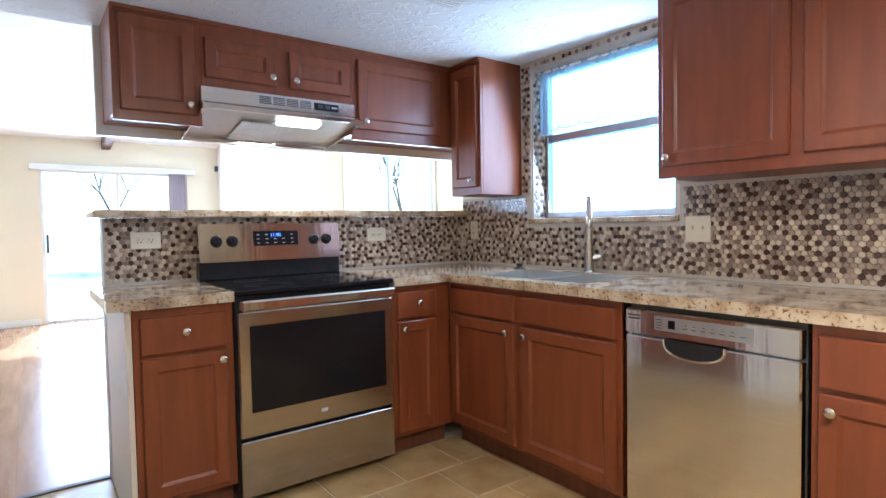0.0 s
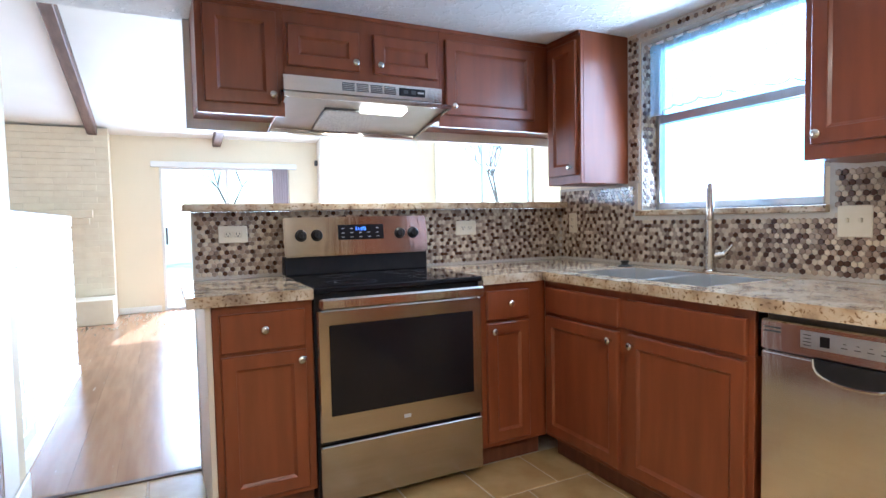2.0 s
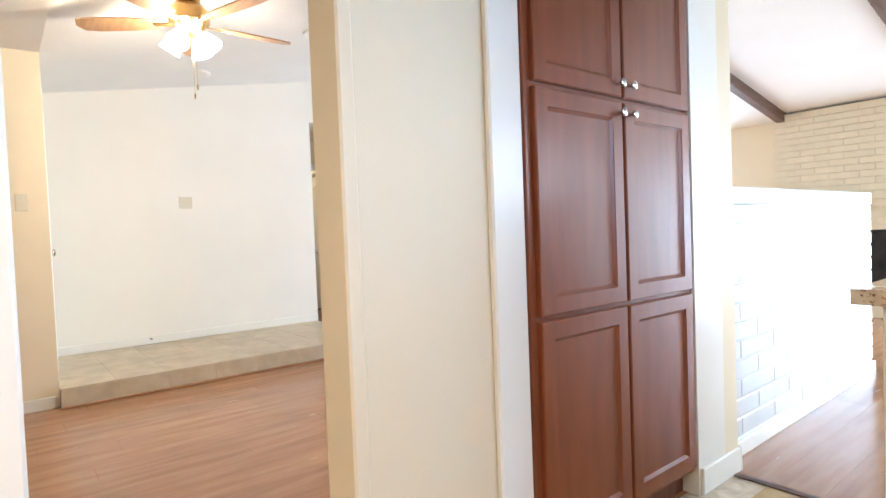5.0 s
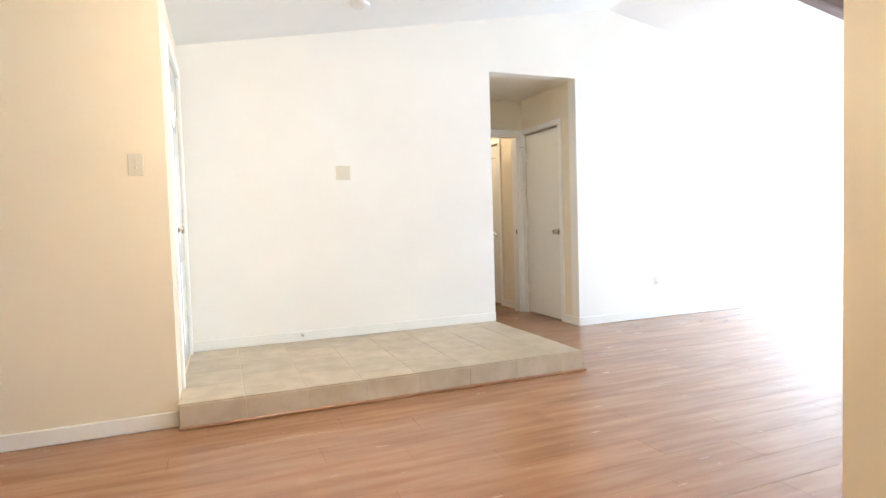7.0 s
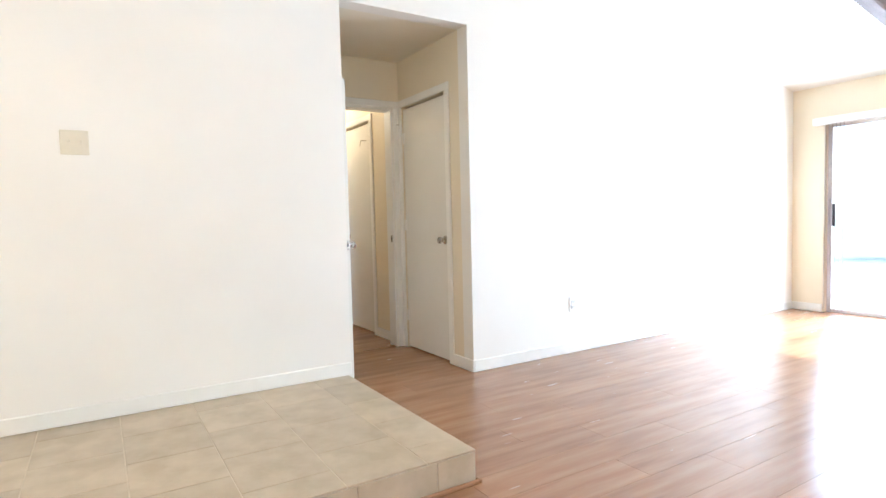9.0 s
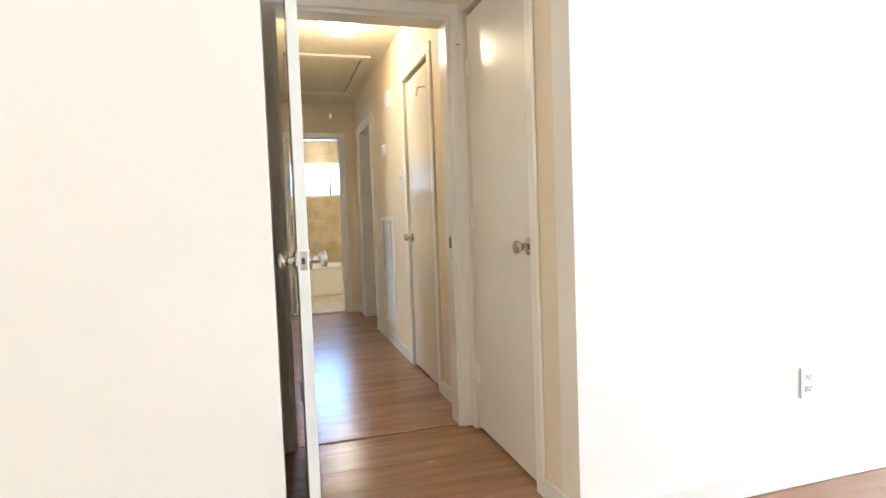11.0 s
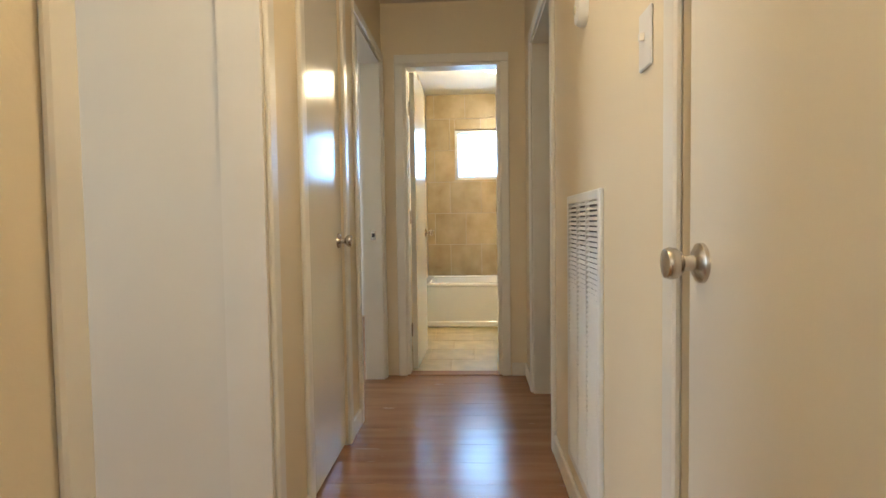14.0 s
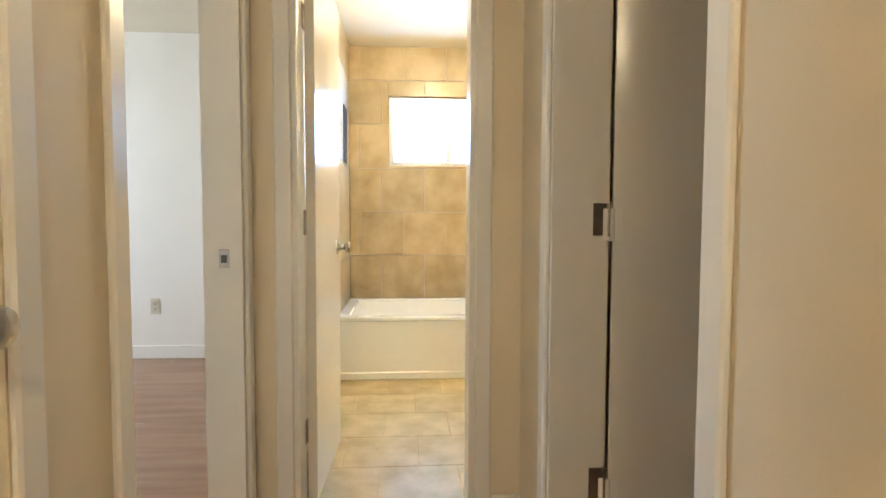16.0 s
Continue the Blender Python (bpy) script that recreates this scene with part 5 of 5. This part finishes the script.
for a, b in zip(ring, ring[1:]):
    for k in range(4):
        bm.faces.new((a[k], a[(k + 1) % 4], b[(k + 1) % 4], b[k]))
bm.faces.new(ring[-1])
part("basin", bm, TUB, tub)
niche = thing("shower_niche", "recessed tiled shelf niche in the tub wall", "niche", pose(-12.55, HL + 0.0785, 1.47))
# no real recess: a black slab on the wall stands in for its shade
part("opening", boxes((-0.11, 0.11, -0.006, 0.013, 0.0, 0.42)), SOOT_AND_SHADE, niche, "black slab drawn for the niche shade")
part("shelf_edge", boxes((-0.13, 0.13, 0.0, 0.018, -0.02, 0.0), bevel=0.003), BATH_TILE, niche)

# fireplace -----------------------------------------------------------------
FX0, FX1, FY = -2.20, -0.38, 8.45
fire = structure("fireplace", boxes((FX0 + 0.004, FX1 - 0.004, FY + 0.02, NY - 0.004, 0.0, 0.33), (FX0 + 0.004, -1.75, FY + 0.02, NY - 0.004, 0.33, 0.95), (-0.86, FX1 - 0.004, FY + 0.02, NY - 0.004, 0.33, 0.95),
                                    (FX0 + 0.004, FX1 - 0.004, FY + 0.02, NY - 0.004, 0.95, 2.43), (-1.75, -0.86, NY - 0.10, NY - 0.006, 0.33, 0.95)), FIRE_BRICK, "cream painted brick fireplace on the end wall", "fireplace")
part("firebox", boxes((-1.745, -0.865, FY + 0.05, NY - 0.11, 0.335, 0.945)), SOOT_AND_SHADE, fire, "black firebox opening")
part("mantel", boxes((-2.0, -0.58, FY - 0.10, FY + 0.018, 1.30, 1.40), (-1.96, -0.62, FY - 0.06, FY + 0.018, 1.22, 1.298), bevel=0.006), FIRE_BRICK, fire, "cream painted brick mantel")
part("hearth", boxes((FX0, FX1, FY - 0.45, FY + 0.018, 0.0, 0.30), bevel=0.008), FIRE_BRICK, fire, "raised hearth step")

# outdoors ------------------------------------------------------------------
SKY_GLOW = material("bright_open_sky", (0.5, 0.6, 0.7), 1.0, emission=(0.30, 0.62, 1.0), strength=3.4)
structure("backdrop_west", boxes((-17.0, -16.9, 1.0, 8.0, 0.3, 7.0)), SKY_GLOW, "bright open sky beyond the bathroom window", "sky")
structure("backdrop_east", boxes((7.0, 7.1, -1.0, 7.5, -0.1, 6.0)), SKY_GLOW, "bright open sky beyond the sink window", "sky")

def bare_tree(x, y, h, seed):
    rnd = random.Random(seed)
    t = thing("tree", "bare winter garden tree with a few clinging leaves", "tree", pose(x, y, -0.12))
    limbs, leaves = bmesh.new(), bmesh.new()

    def grow(p, d, length, r, depth):
        q = p + d * length
        rod(limbs, p, q, r, r * 0.62, seg=7 if depth > 2 else 5)
        if depth == 0:
            for _ in range(16):
                c = q + Vector((rnd.uniform(-0.25, 0.25), rnd.uniform(-0.25, 0.25), rnd.uniform(-0.25, 0.25)))
                s = rnd.uniform(0.03, 0.06)
                u = Vector((rnd.uniform(-1, 1), rnd.uniform(-1, 1), rnd.uniform(-1, 1))).normalized()
                w = u.orthogonal().normalized()
                leaves.faces.new([leaves.verts.new(c + u * s * a + w * s * b) for a, b in ((-1, 0), (0, -0.5), (1, 0), (0, 0.5))])
            return
        for _ in range(3 if depth > 1 else 2):
            e = (d + Vector((rnd.uniform(-0.75, 0.75), rnd.uniform(-0.75, 0.75), rnd.uniform(-0.1, 0.55)))).normalized()
            grow(q, e, length * rnd.uniform(0.62, 0.8), r * 0.6, depth - 1)
    grow(Vector((0, 0, 0)), Vector((0.05, 0.02, 1)).normalized(), h * 0.32, 0.075, 5)
    part("trunk_and_limbs", limbs, BARK, t)
    part("crown", leaves, LEAF, t, "sparse dark green leaves")


bare_tree(9.6, 15.0, 5.0, 3)
bare_tree(2.6, 24.0, 5.5, 8)
bare_tree(-6.0, 24.0, 5.5, 11)


# pieces of floors and walls ------------------------------------------------
def lay(mesh, parent, name, at, turn=0):
    o = new(name, mesh)
    o.parent = parent
    o.location = at
    if turn:
        o.rotation_euler = (0, 0, radians(turn))
    return o


def slab_mesh(name, w, d, t, mat, bevel=0.002):
    return mesh_of(name, boxes((0, w, 0, d, -t, 0), bevel=bevel), mat)


# laminate planks: full lengths share one mesh, cut lengths are made once each
plank_cache = {}


def plank(length):
    key = round(length, 3)
    if key not in plank_cache:
        plank_cache[key] = slab_mesh("plank", 0.1923, key - 0.0008, 0.006, WOOD_PIECE, 0.0008)
    return plank_cache[key]


rest_rows = []
near = 0
for x0, x1, y0, y1 in ((WX, -0.45, 0.0, 5.6), (-10.25, WX, 3.37, 4.55), (WX, -0.45, -1.82, 0.0), (WX, 2.36, 5.6, NY + 0.1), (-0.45, 4.30, 3.10, 5.6), (-12.65, WX, 0.0, 3.37), (-10.25, -7.4, 4.55, 7.0)):
    n = int(math.ceil((x1 - x0) / 0.193))
    for k in range(n):
        x = x0 + k * 0.193
        y = y0
        first = 0.25 + ((k * 37) % 90) / 100
        while y < y1 - 0.01:
            end = min(y + (first if y == y0 and y1 - y0 > 1.3 else 1.2), y1)
            wide = min(0.193, x1 - x)
            if near < 300 and wide > 0.19 and y0 in (0.0, 3.37) and x > -10.3 and not (x0 < -12):
                lay(plank(end - y), floor_wood, "plank", (x, y, 0))
                near += 1
            else:
                rest_rows.append((x, x + wide - 0.0008, y, end - 0.0008))
            y = end
verts, faces = [], []
for a, b, c, d in rest_rows:
    i = len(verts)
    verts += [(a, c, 0), (b, c, 0), (b, d, 0), (a, d, 0), (a, c, -0.006), (b, c, -0.006), (b, d, -0.006), (a, d, -0.006)]
    faces += [(i, i + 1, i + 2, i + 3), (i, i + 4, i + 5, i + 1), (i + 1, i + 5, i + 6, i + 2), (i + 2, i + 6, i + 7, i + 3), (i + 3, i + 7, i + 4, i)]
me = bpy.data.meshes.new("further_planks")
me.from_pydata(verts, [], faces)
me.materials.append(WOOD_ISLAND)
o = new("further_planks", me)
o.parent = floor_wood
tagged(o, kind="stuff")

# kitchen and bathroom floor tiles in running bond
TILE = slab_mesh("floor_tile", 0.321, 0.301, 0.008, FLOOR_TILE)
for j in range(21):
    y = 2.998 - 0.31 * j
    for k in range(9):
        x = -0.42 + 0.33 * k + (0.165 if j % 2 else 0.0) - 0.165
        if x > -0.46 and x + 0.33 < 2.62 and y > -3.2 and y + 0.3 < 3.32:
            if not (x > 1.95 or (y > 2.46 and x > 0.32)):
                lay(TILE, floor_kitchen, "floor_tile", (x, min(y, 2.755) if j == 0 else y - 0.243 + 0.0, 0.001))
BATHF = slab_mesh("floor_tile", 0.3265, 0.3265, 0.008, BATH_FLOOR_TILE)
for j in range(5):
    for k in range(6):
        x = -10.345 - 0.33 * (j + 1)
        y = 3.58 + 0.33 * k - (0.165 if j % 2 else 0.0)
        if y > 3.57 and y + 0.326 < 5.2:
            lay(BATHF, floor_bath, "floor_tile", (x, y, 0.001))
        elif y <= 3.57:
            lay(slab_mesh("floor_tile", 0.3265, 0.15, 0.008, BATH_FLOOR_TILE), floor_bath, "floor_tile", (x, 3.591, 0.001))

# landing tiles: top and riser
LAND_X0, LAND_X1 = WX + 0.008, -3.886
row_edges = [0.905] + [1.237 + 0.3345 * k for k in range(7)] + [3.475]
landing_cache = {}
for j, (y0, y1) in enumerate(zip(row_edges, row_edges[1:])):
    x = LAND_X0
    while x < LAND_X1 - 0.02:
        wide = 0.172 if x == LAND_X0 and j % 2 else 0.3435
        wide = min(wide, LAND_X1 - x)
        key = (round(wide, 3), round(y1 - y0, 3))
        if key not in landing_cache:
            landing_cache[key] = slab_mesh("landing_tile", key[0] - 0.003, key[1] - 0.0045, 0.009, LANDING_TILE, 0.0012)
        lay(landing_cache[key], landing, "landing_tile", (x, y0, 0.140))
        x += wide
RISER = mesh_of("riser_tile", boxes((0, 0.010, 0, 0.3385, 0, 0.128), bevel=0.002), LANDING_TILE)
for k in range(8):
    w = min(0.34, 3.462 - (0.905 + 0.34 * k))
    if w > 0.33:
        lay(RISER, landing, "riser_tile", (-3.895, 0.905 + 0.34 * k, 0.002))
    elif w > 0.02:
        lay(mesh_of("riser_tile", boxes((0, 0.010, 0, w, 0, 0.128), bevel=0.002), LANDING_TILE), landing, "riser_tile", (-3.895, 0.905 + 0.34 * k, 0.002))
RISER2 = mesh_of("riser_tile", boxes((0, 0.337, 0, 0.010, 0, 0.128), bevel=0.002), LANDING_TILE)
for k in range(4):
    lay(RISER2, landing, "riser_tile", (WX + 0.008 + 0.3405 * k, 3.462, 0.002))

# bathroom wall tiles in running bond round the tub
back = bpy.data.objects["wall_bath_back"]
side = bpy.data.objects["wall_bath_left"]
TW, TH = 0.343, 0.348


def tile_x(y0, y1, z0, z1):
    lay(mesh_of("wall_tile", boxes((0, 0.010, 0, y1 - y0 - 0.004, 0, z1 - z0 - 0.004), bevel=0.0015), BATH_TILE), back, "wall_tile", (-12.848, y0, z0))


def tile_y(x0, x1, z0, z1):
    lay(mesh_of("wall_tile", boxes((0, x1 - x0 - 0.004, 0, 0.010, 0, z1 - z0 - 0.004), bevel=0.0015), BATH_TILE), side, "wall_tile", (x0, HL + 0.0785, z0))


structure("bath_tile_bed_1", boxes((-12.8499, -12.846, 3.572, 5.2, 0.0, 1.49), (-12.8499, -12.846, 3.572, 5.2, 2.04, 2.43), (-12.8499, -12.846, 3.572, 3.895, 1.49, 2.04), (-12.8499, -12.846, 4.75, 5.2, 1.49, 2.04)), GROUT, "tile grout bed", "grout")
structure("bath_tile_bed_2", boxes((-12.84, -11.95, 3.5702, 3.5735, 0.0, 2.43)), GROUT, "tile grout bed", "grout")
for j in range(7):
    z0, z1 = 0.424 + TH * (j - 1) if j else 0.076, 0.424 + TH * j
    z0, z1 = max(z0, 0.0), min(z1, 2.43)
    cuts = [3.582] + [(3.839 if j % 2 else 3.668) + TW * k for k in range(5)]
    for a, b in zip(cuts, cuts[1:]):
        b = min(b, 5.19)
        # keep clear of the window opening
        if z1 > 1.49 + 0.01 and z0 < 2.04 - 0.01:
            lo, hi = max(z0, 1.49), min(z1, 2.04)
            for p, q in ((a, min(b, 3.895)), (max(a, 4.75), b)):
                if q - p > 0.02:
                    tile_x(p, q, z0, z1)
            p, q = max(a, 3.895), min(b, 4.75)
            if q - p > 0.02:
                if lo - z0 > 0.02:
                    tile_x(p, q, z0, lo)
                if z1 - hi > 0.02:
                    tile_x(p, q, hi, z1)
        elif b - a > 0.02:
            tile_x(a, b, z0, z1)
    cuts = [-12.836] + [-12.836 + (0.343 if j % 2 else 0.17) + 0.343 * k for k in range(2)] + [-11.95]
    for a, b in zip(cuts, cuts[1:]):
        if not (a < -12.45 and b > -12.65 and 1.3 < z0 < 1.9):
            tile_y(a, b, z0, z1)

# painted block half wall
pony = structure("wall_half_brick", boxes((-0.655, -0.472, 3.142, 5.452, 0.0, 1.19)), BRICK_PAINT, "white painted brick half wall beside the dining area", "wall")
part("cap", boxes((-0.667, -0.459, 3.142, 5.460, 1.192, 1.278), bevel=0.008), BRICK_PAINT, pony)
part("foot_trim", boxes((-0.465, -0.452, 3.155, 5.475, 0.0, 0.075), (-0.66, -0.465, 5.462, 5.475, 0.0, 0.075), bevel=0.003), TRIM, pony)
BL = 0.385
block = mesh_of("brick", boxes((-0.663, -0.463, 0.0, BL - 0.002, 0.0, 0.0825), bevel=0.005), BRICK_PAINT)
half = mesh_of("brick", boxes((-0.663, -0.463, 0.0, BL / 2 - 0.002, 0.0, 0.0825), bevel=0.005), BRICK_PAINT)
for j in range(13):
    z = 0.001 + j * 0.0915
    if j % 2:
        lay(half, pony, "brick", (0, 3.146, z))
        for k in range(5):
            lay(block, pony, "brick", (0, 3.146 + BL / 2 + k * BL, z))
        lay(half, pony, "brick", (0, 3.146 + BL / 2 + 5 * BL, z))
    else:
        for k in range(6):
            lay(block, pony, "brick", (0, 3.146 + k * BL, z))

# fireplace bricks
fb = mesh_of("brick", boxes((0, 0.3022, 0, 0.022, 0, 0.0745), bevel=0.002), FIRE_BRICK)
for j in range(31):
    z = 0.004 + j * 0.078
    for k in range(7):
        x = FX0 + k * 0.303 - (0.15 if j % 2 else 0.0)
        if x < FX0 - 0.01 or x + 0.29 > FX1 + 0.02:
            continue
        if z < 0.30 or (1.2 < z < 1.40 and x > -2.05 and x + 0.29 < -0.5):
            continue
        if 0.26 < z < 0.95 and x + 0.29 > -1.75 and x < -0.86:
            continue
        lay(fb, fire, "brick", (x, FY, z))

# hexagon mosaic ------------------------------------------------------------
PITCH = 0.0232
R = PITCH / math.sqrt(3) * 0.925


def hex_points(inset=0.0, lift=0.0):
    return [((R - inset) * math.sin(math.pi / 3 * k), (R - inset) * math.cos(math.pi / 3 * k), lift) for k in range(6)]


GLAZE_RNG = random.Random(11)


def hex_centres(u0, u1, v0, v1, holes=()):
    """Centres of a hexagon lattice, each with a glaze that its neighbours seldom share."""
    glaze = {}
    rows = int((v1 - v0) / (PITCH * 0.866)) + 2
    for j in range(rows):
        v = v0 + j * PITCH * 0.866 + 0.004
        for k in range(int((u1 - u0) / PITCH) + 2):
            u = u0 + k * PITCH + (PITCH / 2 if j % 2 else 0.0) + 0.006
            near = [glaze.get(q) for q in ((j, k - 1), (j - 1, k), (j - 1, k + (1 if j % 2 else -1)))]
            weight = [w * (0.12 if c == 2 else 0.5) ** near.count(c) for c, w in enumerate((0.31, 0.28, 0.33, 0.12))]
            glaze[(j, k)] = GLAZE_RNG.choices(range(4), weight)[0]
            if u0 + 0.011 < u < u1 - 0.011 and v0 + 0.010 < v < v1 - 0.010 and not any(a < u < b and c < v < d for a, b, c, d in holes):
                yield u, v, glaze[(j, k)]


def hex_mesh_data(places):
    """places: functions of local hexagon points to world points."""
    verts, faces = [], []
    for put in places:
        i = len(verts)
        verts += [put(*p) for p in hex_points(0, 0.0)] + [put(*p) for p in hex_points(0, 0.0035)] + [put(*p) for p in hex_points(0.0022, 0.0052)]
        for a in (0, 6):
            faces += [(i + a + k, i + a + (k + 1) % 6, i + a + 6 + (k + 1) % 6, i + a + 6 + k) for k in range(6)]
        faces.append(tuple(i + 12 + k for k in range(6)))
    return verts, faces


def hex_mesh(name, places, glazes, mats):
    me = bpy.data.meshes.new(name)
    v, f = hex_mesh_data(places)
    me.from_pydata(v, [], f)
    for m in mats:
        me.materials.append(m)
    for n, p in enumerate(me.polygons):
        p.material_index = glazes[n // 13]
    bmm = bmesh.new()
    bmm.from_mesh(me)
    bmesh.ops.recalc_face_normals(bmm, faces=bmm.faces)
    bmm.to_mesh(me)
    bmm.free()
    return me


def hex_object(name, places, glazes, parent):
    o = new(name, hex_mesh(name, places, glazes, HEX_GLAZES))
    o.parent = parent
    o["kind"] = "stuff"
    return o


bar_bed = structure("splashback_bar", boxes((0.303, 2.447, 3.0, 3.0055, 0.927, 1.244)), GROUT, "brown and cream hexagon mosaic splashback under the bar", "splashback")
east_bed = structure("splashback_east", boxes((2.4435, 2.4495, -1.05, 1.40, 0.927, 1.359), (2.4435, 2.4495, 1.40, 2.36, 0.927, 1.184), (2.4435, 2.4495, 2.36, 2.999, 0.927, 1.359), (2.4435, 2.4495, 1.42, 2.34, 2.09, 2.139), (2.4435, 2.4495, 2.345, 2.424, 1.359, 2.139), (2.4435, 2.4495, 1.312, 1.42, 1.359, 2.139)),
                     GROUT, "brown and cream hexagon mosaic splashback round the window", "splashback")
reveal = structure("splashback_reveal", boxes((2.45, 2.56, 2.332, 2.338, 1.216, 2.088), (2.45, 2.56, 1.421, 1.427, 1.216, 2.088), (2.45, 2.56, 1.43, 2.33, 2.083, 2.089)), GROUT, "mosaic lined window reveal", "splashback")
left = sorted(hex_centres(0.303, 2.447, 0.927, 1.244))
pieces = [hex_mesh("hexagon_tile", [lambda a, b, c: (a, -c, b)], [0], [m]) for m in HEX_GLAZES]
for u, v, c in left[:250]:
    lay(pieces[c], bar_bed, "hexagon_tile", (u, 3.0, v))
hex_object("further_hexagon_tiles", [(lambda a, b, c, u=u, v=v: (u + a, 3.0 - c, v + b)) for u, v, q in left[250:]], [p[2] for p in left[250:]], bar_bed)
places, glazes, single = [], [], []
for u0, u1, v0, v1, holes in ((-1.05, 2.999, 0.927, 1.359, [(1.38, 2.38, 1.17, 1.36)]), (1.42, 2.34, 2.09, 2.139, ()), (2.34, 2.424, 1.359, 2.139, ()), (1.312, 1.42, 1.359, 2.139, ())):
    for u, v, q in hex_centres(u0, u1, v0, v1, holes):
        if 0.9 < u < 1.35 and v < 1.36 and len(single) < 250:
            single.append((u, v, q))
        else:
            places.append(lambda a, b, c, u=u, v=v: (2.4435 - c, u + a, v + b))
            glazes.append(q)
for u, v, q in single:
    lay(pieces[q], east_bed, "hexagon_tile", (2.4435, u, v), -90)
hex_object("further_hexagon_tiles", places, glazes, east_bed)
lining = list(hex_centres(2.45, 2.56, 1.216, 2.088))
rv = [(lambda a, b, c, u=u, v=v: (u + a, 2.332 - c, v + b)) for u, v, q in lining]
rv += [(lambda a, b, c, u=u, v=v: (u + a, 1.427 + c, v + b)) for u, v, q in lining]
hex_object("reveal_hexagon_tiles", rv, [p[2] for p in lining] * 2, reveal)
